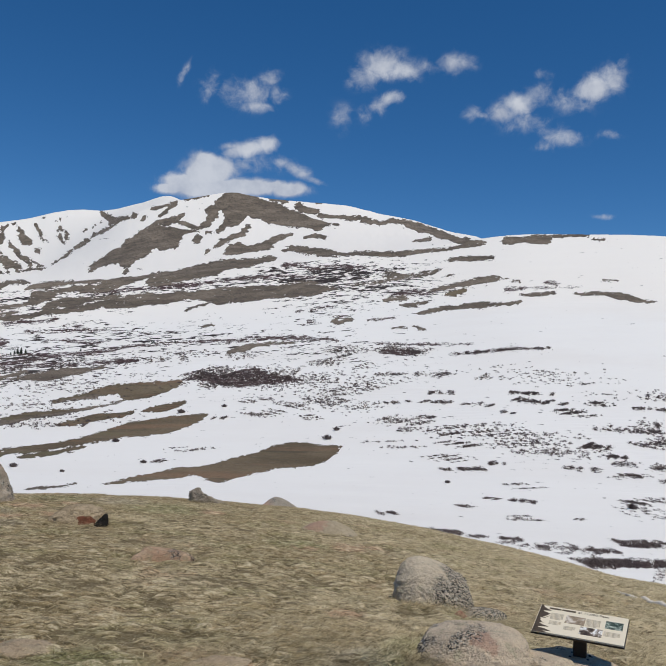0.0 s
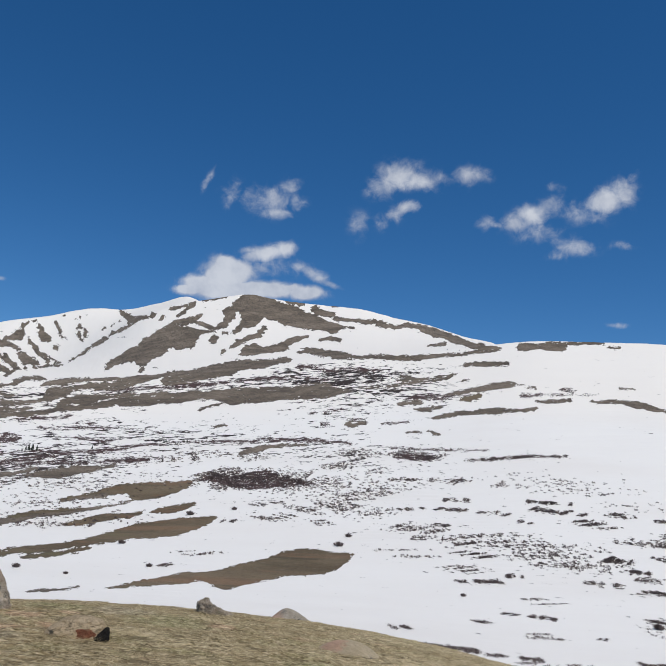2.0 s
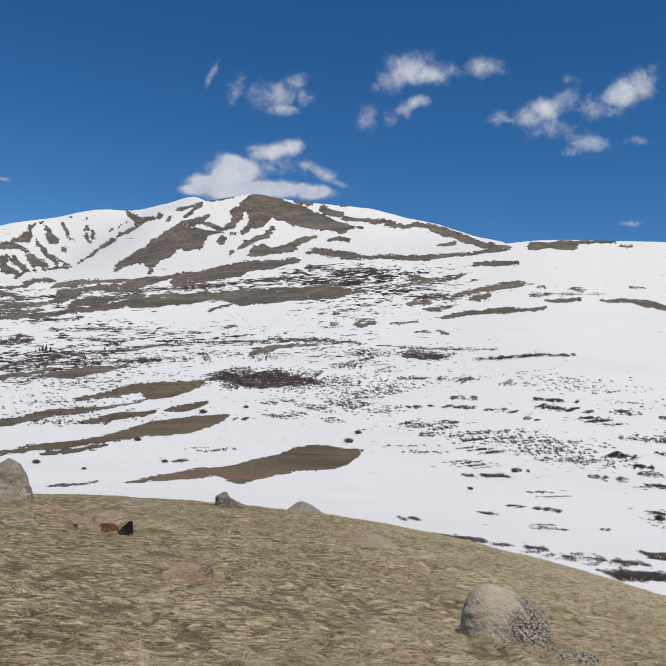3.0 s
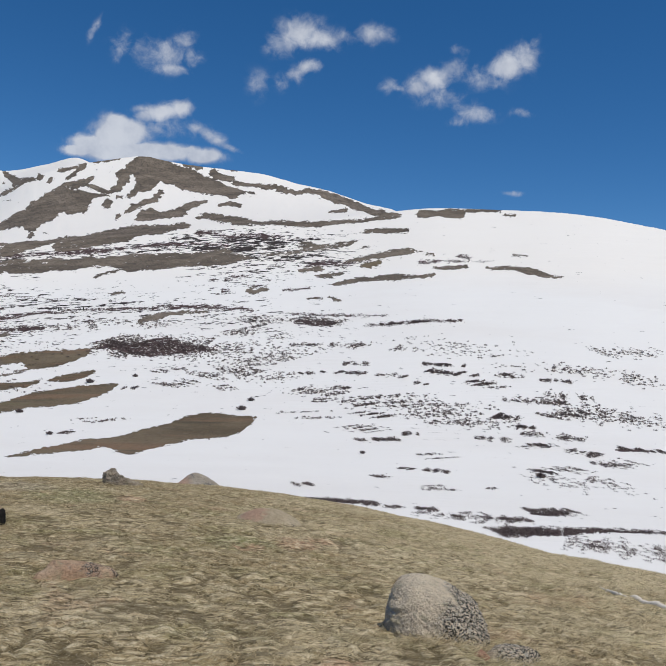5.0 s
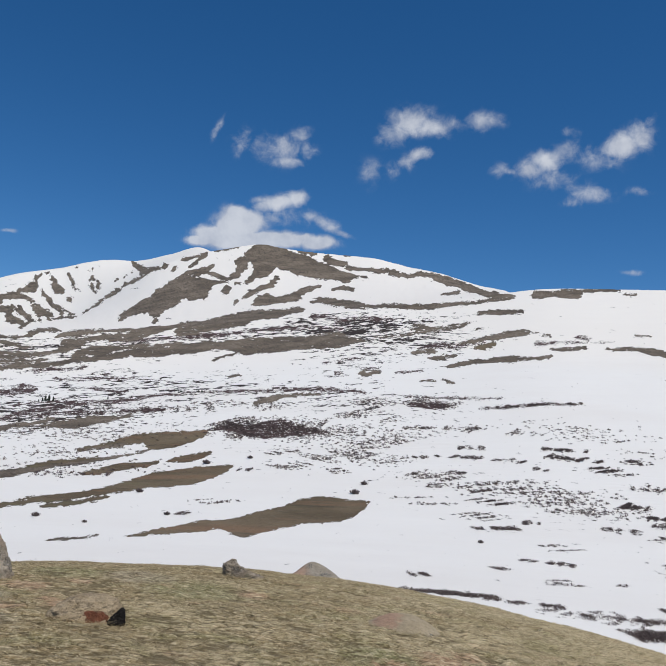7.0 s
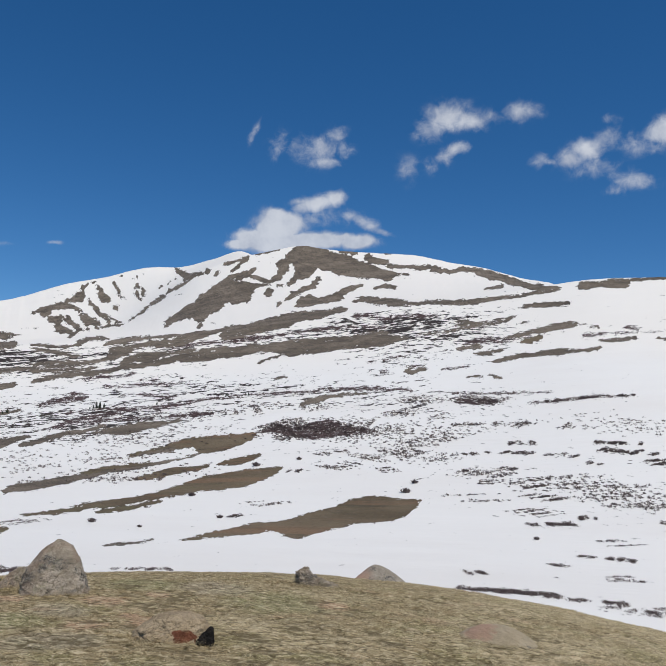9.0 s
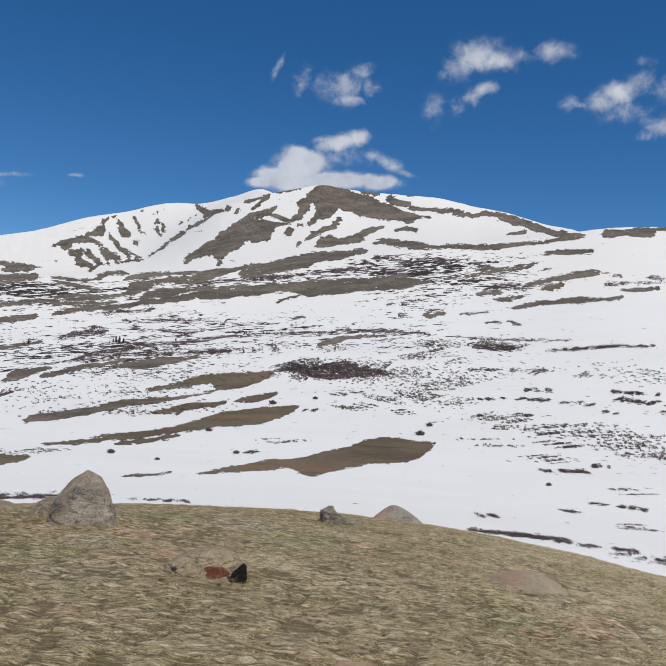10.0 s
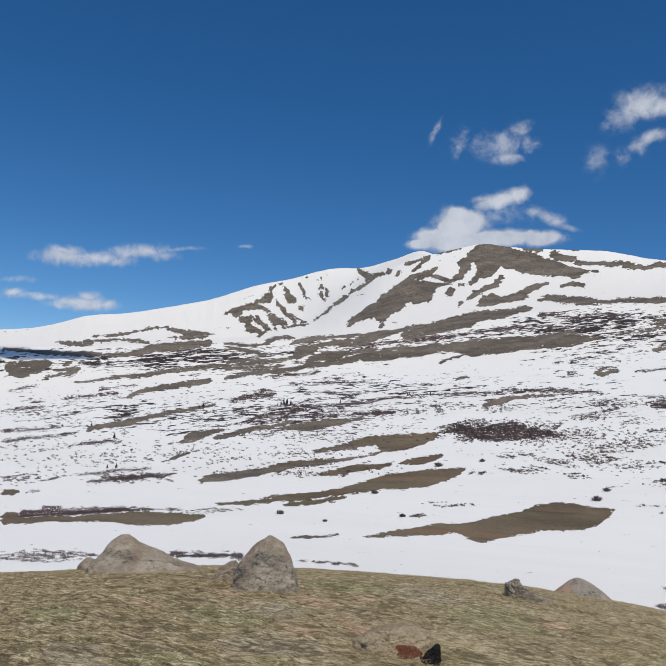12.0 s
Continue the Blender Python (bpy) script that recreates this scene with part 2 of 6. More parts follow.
def tussock(x, y):
    """Rounded cushions of turf with narrow creases between them, about -0.6 to 0.9."""
    bend = 0.10 * fbm(x / 0.6, y / 0.6, 2, 91)
    wide = np.abs(value_noise((x + bend) / 0.38, (y + bend) / 0.25, 95) * 2 - 1)
    small = np.abs(value_noise((x - bend) / 0.16, (y + bend) / 0.11, 97) * 2 - 1)
    return 0.95 * wide + 0.65 * small - 0.62 + 0.3 * fbm(x / 1.1, y / 0.8, 2, 99)


def ground_z(x, y):
    x, y = np.asarray(x, float), np.asarray(y, float)
    r, az = np.hypot(x, y), np.degrees(np.arctan2(x, y))
    far = slope_z(az, r)
    rough = 0.0004 + 0.0001 * np.clip((r - 850) / 500, 0, 1)
    lr = np.log(np.maximum(r, 1.0))
    far = far + np.clip(r - 60, 0, None) * rough * np.where(r > 900, fbm(az / 0.55, lr * 9, 4, 35), fbm(az / 1.9, lr * 14, 4, 31))
    knoll = np.where(r < 140, knoll_z(x, y), -60.0)
    near = knoll + (0.065 + 0.02 * np.clip(x / 5, -1, 1)) * np.clip(tussock(x, y), -0.7, 0.8) + 0.05 * fbm(x / 1.7, y / 1.7, 4, 5) + 0.09 * fbm(x / 5.5, y / 5.5, 3, 9)
    a = np.clip((near - far) / 1.5, -30, 30)
    return far + 1.5 * np.log1p(np.exp(a))


# ---- materials ----
def material(name):
    m = bpy.data.materials.new(name)
    m.use_nodes = True
    return m, Nodes(m.node_tree)


def finish(n, color, rough=0.8, bump=None, depth=0.02, strength=0.6, metal=0.0, spec=0.3):
    inputs = {"Base Color": color, "Roughness": rough, "Metallic": metal, "Specular IOR Level": spec}
    if bump is not None:
        inputs["Normal"] = n.add("ShaderNodeBump", {"Height": bump, "Strength": strength, "Distance": depth}).outputs[0]
    n.add("ShaderNodeOutputMaterial", {"Surface": n.add("ShaderNodeBsdfPrincipled", inputs).outputs[0]})


def plain(name, color, rough=0.6, metal=0.0, vary=0.12):
    m, n = material(name)
    at = n.add("ShaderNodeTexCoord").outputs["Object"]
    g = n.noise(at, 35.0, 4.0)
    finish(n, n.mix(g, tuple(c * (1 - vary) for c in color), tuple(c * (1 + vary) for c in color)), rough, g, 0.001, 0.3, metal)
    return m


def snow_material():
    """Old spring snow with bare rock, turf and willow showing where the attribute 'bare' says so."""
    m, n = material("spring_snow_and_bare_ground")
    at = n.add("ShaderNodeNewGeometry").outputs["Position"]
    flat = n.vmath("MULTIPLY", at, (0.25, 1.0, 1.0))
    bare = n.add("ShaderNodeAttribute", attribute_name="bare").outputs["Fac"]
    tone = n.add("ShaderNodeAttribute", attribute_name="tone").outputs["Fac"]
    along = n.add("ShaderNodeAttribute", attribute_name="along").outputs["Fac"]
    across = n.add("ShaderNodeAttribute", attribute_name="across").outputs["Fac"]
    dens = n.add("ShaderNodeAttribute", attribute_name="worn").outputs["Fac"]

    def strand(a, b, detail, rough, shift):
        v = n.add("ShaderNodeCombineXYZ", {0: n.math("MULTIPLY_ADD", along, a, shift), 1: n.math("MULTIPLY", across, b)}).outputs[0]
        return n.math("SUBTRACT", n.noise(v, 1.0, detail, rough, 0.25), 0.5)

    # the snow melts out in strands along the slope
    wide, thin, speck = strand(0.5, 4.2, 3.0, 0.55, 0.0), strand(2.0, 12.0, 4.0, 0.58, 7.0), strand(8.0, 34.0, 3.0, 0.6, 3.0)
    ragged = n.math("ADD", n.math("MULTIPLY", wide, 1.0), n.math("ADD", n.math("MULTIPLY", thin, 2.4), n.math("MULTIPLY", speck, n.math("MULTIPLY_ADD", n.math("SUBTRACT", tone, 1.0, clamp=True), 2.0, 1.7))))
    strands = n.math("ADD", n.math("MULTIPLY", wide, 2.4), n.math("ADD", n.math("MULTIPLY", thin, 2.6), n.math("MULTIPLY", speck, 0.7)))
    worn = n.math("ADD", strands, n.math("MULTIPLY_ADD", dens, 0.9, -0.79))
    patch = n.math("ADD", bare, n.math("ADD", ragged, n.math("MULTIPLY", n.math("MULTIPLY", thin, 3.6), dens)))
    on_patch = n.math("GREATER_THAN", patch, worn)
    mask = n.step(n.math("MAXIMUM", patch, worn), -0.04, 0.06)
    # snow: dusty in long soft drifts
    drift = n.noise(n.vmath("MULTIPLY", at, (0.5, 1.0, 1.0)), 0.012, 5.0, 0.6)
    cups = n.noise(flat, 0.35, 4.0, 0.6)
    snow = n.mix(n.step(drift, 0.42, 0.7), (0.905, 0.892, 0.85), (0.875, 0.852, 0.805))
    snow = n.mix(n.math("MULTIPLY", n.step(cups, 0.5, 0.8), 0.25), snow, (0.84, 0.82, 0.78))
    # high snow brightened and warmed: stronger sun on the bowl painted into the colour
    snow = n.mix(n.math("MULTIPLY", n.step(n.math("ADD", across, drift), 5.0, 7.5), 0.75), snow, (0.945, 0.905, 0.83))
    # the bare ground
    g0 = n.noise(at, 0.018, 5.0, 0.65)
    g1 = n.noise(flat, 0.09, 5.0, 0.65)
    g2 = n.noise(at, 0.45, 5.0, 0.65)
    g3 = n.noise(at, 2.5, 3.0, 0.6)
    rock = n.mix(n.step(g0, 0.35, 0.65), (0.145, 0.119, 0.09), (0.26, 0.214, 0.163))
    rock = n.mix(n.math("MULTIPLY", n.step(n.noise(at, 0.07, 6.0, 0.7), 0.48, 0.66), 0.55), rock, (0.062, 0.051, 0.042))
    turf = n.mix(n.step(g0, 0.35, 0.65), (0.125, 0.094, 0.056), (0.205, 0.16, 0.102))
    turf = n.mix(n.math("MULTIPLY", n.step(g1, 0.5, 0.68), 0.7), turf, (0.08, 0.07, 0.045))
    g4 = n.noise(n.vmath("ADD", flat, (90, 40, 0)), 0.05, 6.0, 0.7)
    turf = n.mix(n.math("MULTIPLY", n.step(g4, 0.52, 0.62), 0.6), turf, (0.25, 0.15, 0.09))
    turf = n.mix(n.math("MULTIPLY", n.step(g4, 0.46, 0.38), 0.6), turf, (0.16, 0.148, 0.078))
    gully = n.add("ShaderNodeCombineXYZ", {0: n.math("MULTIPLY_ADD", along, 9.0, n.math("MULTIPLY", across, 9.0)), 1: n.math("MULTIPLY", across, 6.0)}).outputs[0]
    rock = n.mix(n.math("MULTIPLY", n.step(n.noise(gully, 1.0, 5.0, 0.65, 0.6), 0.5, 0.68), 0.55), rock, (0.075, 0.064, 0.053))
    willow = n.mix(n.step(g2, 0.35, 0.65), (0.042, 0.026, 0.025), (0.13, 0.082, 0.077))
    soil = n.mix(n.math("MULTIPLY", tone, 1.0, clamp=True), rock, turf)
    soil = n.mix(n.math("SUBTRACT", tone, 1.0, clamp=True), soil, willow)
    dark = n.math("MAXIMUM", n.step(speck, 0.03, 0.12), n.step(thin, 0.06, 0.14))
    soil = n.mix(n.math("MULTIPLY", dark, n.math("MULTIPLY_ADD", n.math("MINIMUM", tone, 1.0), -0.2, 0.5)), soil, (0.05, 0.041, 0.034))
    # darker margins along the edges of the bare patches
    margin = n.math("MULTIPLY", n.step(n.math("ADD", patch, n.math("MULTIPLY", n.math("SUBTRACT", g1, 0.5), 1.2)), 0.5, 0.05), 0.6)
    soil = n.mix(margin, soil, (0.055, 0.043, 0.035))
    soil = n.mix(on_patch, n.mix(n.step(g0, 0.35, 0.65), (0.033, 0.024, 0.022), (0.05, 0.04, 0.034)), soil)
    soil = n.mix(n.math("MULTIPLY", n.step(g2, 0.55, 0.75), 0.4), soil, (0.24, 0.215, 0.18))
    soil = n.mix(n.math("MULTIPLY", n.step(g3, 0.5, 0.8), 0.3), soil, (0.045, 0.036, 0.03))
    height = n.math("ADD", n.math("MULTIPLY", n.math("SUBTRACT", 1.0, mask), n.math("MULTIPLY_ADD", n.noise(flat, 0.05, 4.0, 0.55), 2.2, n.math("MULTIPLY", cups, 0.3))), n.math("MULTIPLY", n.math("MULTIPLY", mask, g2), 2.2))
    finish(n, n.mix(mask, snow, soil), n.math("MULTIPLY_ADD", mask, 0.25, 0.62), height, 0.8, 0.55, spec=0.2)
    return m


def turf_colour(n, at, fine):
    """Colours of the dry turf over the knoll: straw, olive, dead grey mats and reddish grit."""
    side = n.add("ShaderNodeSeparateXYZ", {0: at}).outputs[0]
    soil = n.add("ShaderNodeAttribute", attribute_name="soil").outputs["Fac"]
    lush = n.add("ShaderNodeAttribute", attribute_name="lush").outputs["Fac"]
    mat = n.add("ShaderNodeAttribute", attribute_name="mat").outputs["Fac"]
    big = n.math("ADD", n.noise(at, 0.35, 4.0, 0.6), n.math("MULTIPLY", side, 0.024))
    mid = n.noise(n.vmath("MULTIPLY", at, (0.6, 1.0, 1.0)), 1.7, 5.0, 0.65, 0.8)
    base = n.mix(n.step(big, 0.34, 0.68), (0.41, 0.312, 0.165), (0.67, 0.558, 0.35))
    base = n.mix(n.step(mid, 0.32, 0.6), (0.37, 0.3, 0.168), base)
    olive = n.step(n.noise(n.vmath("ADD", at, (31, 7, 0)), 0.8, 4.0, 0.65), 0.5, 0.68)
    base = n.mix(n.math("MULTIPLY", olive, 0.5), base, (0.34, 0.32, 0.14))
    base = n.mix(n.math("MULTIPLY", n.step(n.math("ADD", lush, n.math("SUBTRACT", fine, 0.5)), 0.3, 0.8), 0.6), base, (0.27, 0.285, 0.125))
    base = n.mix(n.math("MULTIPLY", n.step(n.math("ADD", mat, n.math("SUBTRACT", mid, 0.5)), 0.35, 0.8), 0.5), base, (0.44, 0.39, 0.3))
    gap = n.noise(n.vmath("ADD", at, (3, 11, 0)), 2.6, 5.0, 0.7, 0.5)
    red = n.math("ADD", soil, n.math("MULTIPLY", n.math("SUBTRACT", gap, 0.5), 1.6))
    loose = n.math("MULTIPLY", n.step(n.noise(at, 0.6, 4.0, 0.65, 0.4), 0.57, 0.68), 0.45)
    base = n.mix(n.math("MAXIMUM", n.math("MULTIPLY", n.step(red, 0.35, 0.75), 0.8), loose), base, (0.55, 0.345, 0.215))
    return base


def turf_material():
    """Dry alpine turf: matted tufts, light dead blades between, and gaps with their shade painted dark."""
    m, n = material("dry_alpine_turf")
    at = n.add("ShaderNodeNewGeometry").outputs["Position"]
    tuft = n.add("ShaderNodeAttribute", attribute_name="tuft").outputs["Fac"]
    comb = n.vmath("MULTIPLY", at, (0.36, 1.0, 1.0))
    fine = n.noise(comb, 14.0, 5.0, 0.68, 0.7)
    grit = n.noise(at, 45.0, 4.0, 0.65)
    base = turf_colour(n, at, fine)
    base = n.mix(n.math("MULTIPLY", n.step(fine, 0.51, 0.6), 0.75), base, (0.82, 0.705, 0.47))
    # lows of the fine bump darkened, thin shadow lines put into the colour
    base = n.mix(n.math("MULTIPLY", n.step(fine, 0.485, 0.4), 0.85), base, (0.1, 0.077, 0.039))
    # brown creases and dry pale tops, deepened to paint shading over the cushions
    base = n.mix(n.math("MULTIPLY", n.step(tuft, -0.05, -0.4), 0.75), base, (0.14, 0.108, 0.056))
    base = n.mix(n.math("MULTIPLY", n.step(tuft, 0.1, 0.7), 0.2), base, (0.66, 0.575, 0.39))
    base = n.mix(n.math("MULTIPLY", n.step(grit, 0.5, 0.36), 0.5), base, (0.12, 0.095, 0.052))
    base = n.mix(n.math("MULTIPLY", n.step(grit, 0.57, 0.68), 0.45), base, (0.74, 0.67, 0.5))
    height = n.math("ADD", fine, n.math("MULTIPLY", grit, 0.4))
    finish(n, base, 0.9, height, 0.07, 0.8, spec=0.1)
    return m


def blade_material():
    m, n = material("dry_grass_blades")
    geo = n.add("ShaderNodeNewGeometry")
    pick, at = geo.outputs["Random Per Island"], geo.outputs["Position"]
    clump = n.noise(n.vmath("MULTIPLY", at, (0.36, 1.0, 1.0)), 13.0, 4.0, 0.65, 0.6)
    base = turf_colour(n, at, clump)
    base = n.mix(n.math("MULTIPLY", n.step(pick, 0.35, 1.0), 0.25), base, (0.7, 0.6, 0.4))
    base = n.mix(n.math("MULTIPLY", n.step(pick, 0.3, 0.0), 0.35), base, (0.25, 0.22, 0.12))
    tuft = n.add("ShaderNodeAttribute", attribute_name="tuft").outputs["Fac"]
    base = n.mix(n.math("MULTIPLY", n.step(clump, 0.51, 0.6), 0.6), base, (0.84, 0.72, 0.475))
    # gaps in the clump noise darkened: small shadows between blades painted in
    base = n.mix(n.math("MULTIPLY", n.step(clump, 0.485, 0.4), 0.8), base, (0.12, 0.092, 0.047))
    # blades low in the tussocks darkened, the hollows' shade put into their colour
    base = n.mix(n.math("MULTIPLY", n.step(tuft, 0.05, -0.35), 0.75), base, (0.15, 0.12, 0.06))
    finish(n, base, 0.85, spec=0.1)
    return m


def rock_material(name, light, dark, lichen=0.4, blush=0.0, seed=0.0, side=0.0, spot=None, cracks=0.6, mottle=0.5):
    """Granite: crystalline grain, tan weathering, pink breaks and crusts of black and pale lichen."""
    m, n = material(name)
    own = n.add("ShaderNodeTexCoord").outputs["Object"]
    at = n.vmath("ADD", own, (seed, seed * 0.7, 0))
    big, mid = n.noise(at, 2.2, 4.0, 0.6), n.noise(at, 9.0, 5.0, 0.65)
    grain = n.noise(at, 60.0, 3.0, 0.6)
    base = n.mix(n.step(big, 0.3, 0.7), dark, light)
    base = n.mix(n.math("MULTIPLY", n.step(mid, 0.48, 0.68), mottle), base, tuple(c * 0.55 for c in dark))
    base = n.mix(n.math("MULTIPLY", n.step(grain, 0.5, 0.7), 0.35), base, tuple(min(1.0, c * 1.35) for c in light))
    if blush:
        base = n.mix(n.math("MULTIPLY", n.step(n.noise(n.vmath("ADD", at, (5, 2, 8)), 1.7, 3.0, 0.6), 0.5, 0.62), blush), base, (0.42, 0.2, 0.125))
    if spot:
        gone = n.vmath("LENGTH", n.vmath("MULTIPLY", n.vmath("SUBTRACT", own, spot[:3]), (1.0, 0.7, 1.0)))
        base = n.mix(n.math("MULTIPLY", n.step(n.math("ADD", gone, n.math("MULTIPLY", n.math("SUBTRACT", mid, 0.5), 0.5)), spot[3], spot[3] * 0.5), 0.8), base, (0.56, 0.35, 0.245))
    bent = n.vmath("ADD", n.vmath("MULTIPLY", at, (1.0, 1.0, 1.7)), n.vmath("MULTIPLY", n.noise(at, 3.0, 4.0, color=True), (0.6, 0.6, 0.6)))
    joint = n.add("ShaderNodeTexVoronoi", {"Vector": bent, "Scale": 1.5}, feature="DISTANCE_TO_EDGE").outputs["Distance"]
    crack = n.math("MULTIPLY", n.step(joint, 0.016, 0.004), n.step(big, 0.48, 0.58))
    base = n.mix(n.math("MULTIPLY", crack, cracks), base, tuple(c * 0.22 for c in dark))
    pits = n.noise(at, 26.0, 4.0, 0.7)
    base = n.mix(n.math("MULTIPLY", n.step(pits, 0.44, 0.32), mottle + 0.1), base, tuple(c * 0.35 for c in dark))
    if lichen > -0.5:
        base = n.mix(n.math("MULTIPLY", n.step(n.noise(n.vmath("ADD", at, (8, 3, 4)), 5.0, 4.0, 0.65), 0.56, 0.7), 0.45), base, (0.36, 0.34, 0.2))
    where = n.step(n.math("ADD", n.noise(n.vmath("ADD", at, (3, 9, 1)), 1.8, 4.0, 0.65), n.math("MULTIPLY", n.vmath("DOT_PRODUCT", own, (1, -0.2, -0.3)), side)), 0.66 - 0.3 * lichen, 0.74 - 0.24 * lichen)
    jitter = n.vmath("MULTIPLY", n.noise(at, 20.0, 3.0, color=True), (0.025, 0.025, 0.025))
    cells = n.add("ShaderNodeTexVoronoi", {"Vector": n.vmath("ADD", at, jitter), "Scale": 100.0}).outputs["Color"]
    pick = n.add("ShaderNodeSeparateColor", {0: cells}).outputs[0]
    base = n.mix(n.math("MULTIPLY", where, n.step(pick, 0.5, 0.42)), base, (0.04, 0.038, 0.035))
    base = n.mix(n.math("MULTIPLY", where, n.math("MULTIPLY", n.step(pick, 0.76, 0.84), 0.8)), base, (0.5, 0.49, 0.43))
    sprinkle = n.step(n.noise(at, 48.0, 2.0, 0.5), 0.62, 0.68)
    base = n.mix(n.math("MULTIPLY", sprinkle, 0.4), base, tuple(c * 0.35 for c in dark))
    height = n.math("SUBTRACT", n.math("ADD", n.math("MULTIPLY", mid, 1.2), n.math("ADD", n.math("MULTIPLY", pits, 0.7), n.math("MULTIPLY", grain, 0.3))), n.math("MULTIPLY", crack, 1.2 * cracks))
    finish(n, base, 0.88, height, 0.07, 1.0, spec=0.2)
    return m


SNOW, TURF, BLADES = snow_material(), turf_material(), blade_material()
GRANITE = rock_material("grey_granite", (0.62, 0.53, 0.41), (0.34, 0.28, 0.205), 0.5, 0.15, 1.0, cracks=0.6)
CREST_GRANITE = rock_material("layered_granite", (0.56, 0.48, 0.38), (0.33, 0.27, 0.2), 0.3, 0.0, 3.0)
BROW_GRANITE = rock_material("grey_granite_with_pink_flank", (0.5, 0.44, 0.36), (0.34, 0.295, 0.23), 0.35, 0.0, 1.0, spot=(-1.5, -0.6, 0.9, 1.6), cracks=0.2)
LICHEN_ROCK = rock_material("lichen_granite", (0.8, 0.68, 0.5), (0.66, 0.55, 0.4), 0.95, 0.0, 4.0, 0.8, cracks=0.0, mottle=0.2)
TAN_ROCK = rock_material("tan_granite", (0.8, 0.66, 0.48), (0.64, 0.51, 0.36), 0.3, 0.05, 7.0, -0.4, spot=(0.1, -0.2, 0.3, 0.16), cracks=0.0, mottle=0.15)
SLAB_ROCK = rock_material("weathered_tan_slab", (0.62, 0.49, 0.32), (0.44, 0.335, 0.21), -0.6, 0.0, 7.5, cracks=0.4)
PALE_ROCK = rock_material("pale_tan_rock", (0.74, 0.56, 0.38), (0.6, 0.42, 0.27), 0.42, 0.3, 2.5, 0.25, cracks=0.2)
PINK_ROCK = rock_material("pink_granite", (0.62, 0.52, 0.36), (0.48, 0.39, 0.26), 0.1, 0.0, 2.0, 0.2, spot=(-0.3, -0.2, 0.25, 0.4), cracks=0.1, mottle=0.25)
SOIL_ROCK = rock_material("reddish_soil_and_rock", (0.68, 0.55, 0.37), (0.54, 0.42, 0.27), 0.3, 0.1, 9.0, cracks=0.2)
STONE_PINK = rock_material("pink_stone", (0.55, 0.3, 0.21), (0.42, 0.22, 0.15), 0.1, 0.5, 6.0)
BLACK_ROCK = rock_material("rough_black_rock", (0.045, 0.04, 0.036), (0.02, 0.018, 0.016), -0.8, 0.0, 5.0)
RED_BREAK = rock_material("rust_red_break", (0.36, 0.145, 0.08), (0.17, 0.064, 0.036), 0.1, 0.0, 3.0)

# ---- the ground: one sheet from the feet to the skyline ----
BARE = []


def bare(x1, y1, x2, y2, half, sag=0.0, tone=0):
    """A strip of bare ground in the snow, from end to end, with its half depth up the slope, bow and kind (0 rock, 1 turf, 2 willow)."""
    BARE.append((x1, y1, x2, y2, half, sag, tone))


bare(35, 110, 48, 111, 2.0, -0.2, 2)
bare(47, 128, 55, 130, 2.4, -0.0, 2)
bare(-141, 168, -126, 203, 6.4, -0.0, 2)
bare(-71, 129, -64, 140, 2.5, -0.0, 2)
bare(35, 112, 66, 116, 1.8, -2.1, 2)
bare(107, 221, 120, 222, 2.7, -0.0, 2)
bare(7, 133, 22, 132, 2.3, -0.3, 2)


PATCHES = []


def patch(tone, *knots):
    """A patch of bare ground on the far slopes, by bearing, upper edge and lower edge in degrees from the start of the path; tone as for bare()."""
    PATCHES.append((tone, np.array(knots)))


patch(0, (-9.35, 12.52, 12.32), (-8.95, 12.81, 12.18), (-8.64, 13.10, 11.98), (-8.40, 13.23, 10.83), (-8.09, 13.27, 10.84), (-7.68, 13.26, 10.92), (-7.21, 13.25, 11.18), (-6.97, 13.20, 11.71), (-6.53, 13.12, 11.55), (-5.96, 12.91, 11.60), (-5.33, 12.78, 11.25), (-4.64, 12.71, 11.24), (-3.76, 12.33, 11.11), (-2.51, 11.93, 11.14), (-1.94, 11.79, 10.98), (-1.39, 11.65, 11.04), (-1.20, 11.56, 11.32), (-0.65, 11.54, 11.45), (0.03, 11.47, 11.41))
patch(0, (-10.33, 10.68, 10.40), (-9.91, 11.13, 10.58), (-9.52, 11.64, 10.78), (-9.19, 11.95, 11.16), (-8.95, 11.85, 11.53))
patch(0, (-9.95, 11.92, 11.68), (-9.64, 12.15, 11.47), (-9.24, 12.32, 11.56), (-8.85, 12.64, 11.97), (-8.54, 12.89, 12.20))
patch(0, (-9.11, 10.39, 10.22), (-8.87, 10.75, 10.32), (-8.57, 11.06, 10.46), (-8.33, 11.25, 10.83))
patch(0, (-9.86, 10.37, 10.19), (-9.26, 10.33, 10.20))
patch(0, (-9.23, 9.38, 9.07), (-8.68, 9.83, 9.46), (-8.07, 10.17, 9.76), (-7.46, 10.43, 10.07), (-6.94, 10.95, 10.22), (-6.58, 11.18, 10.84))
patch(0, (-8.50, 8.91, 8.64), (-8.04, 9.55, 8.84), (-7.27, 9.79, 8.97), (-6.80, 9.51, 9.04), (-5.87, 9.75, 9.23), (-5.26, 10.09, 9.40), (-4.34, 10.48, 10.11), (-3.72, 10.65, 10.41), (-3.35, 10.70, 10.54))
patch(0, (-9.80, 8.98, 8.70), (-9.41, 9.21, 8.88))
patch(0, (-10.70, 9.68, 9.46), (-10.49, 10.00, 9.50), (-10.24, 10.07, 9.52), (-9.99, 9.81, 9.62))
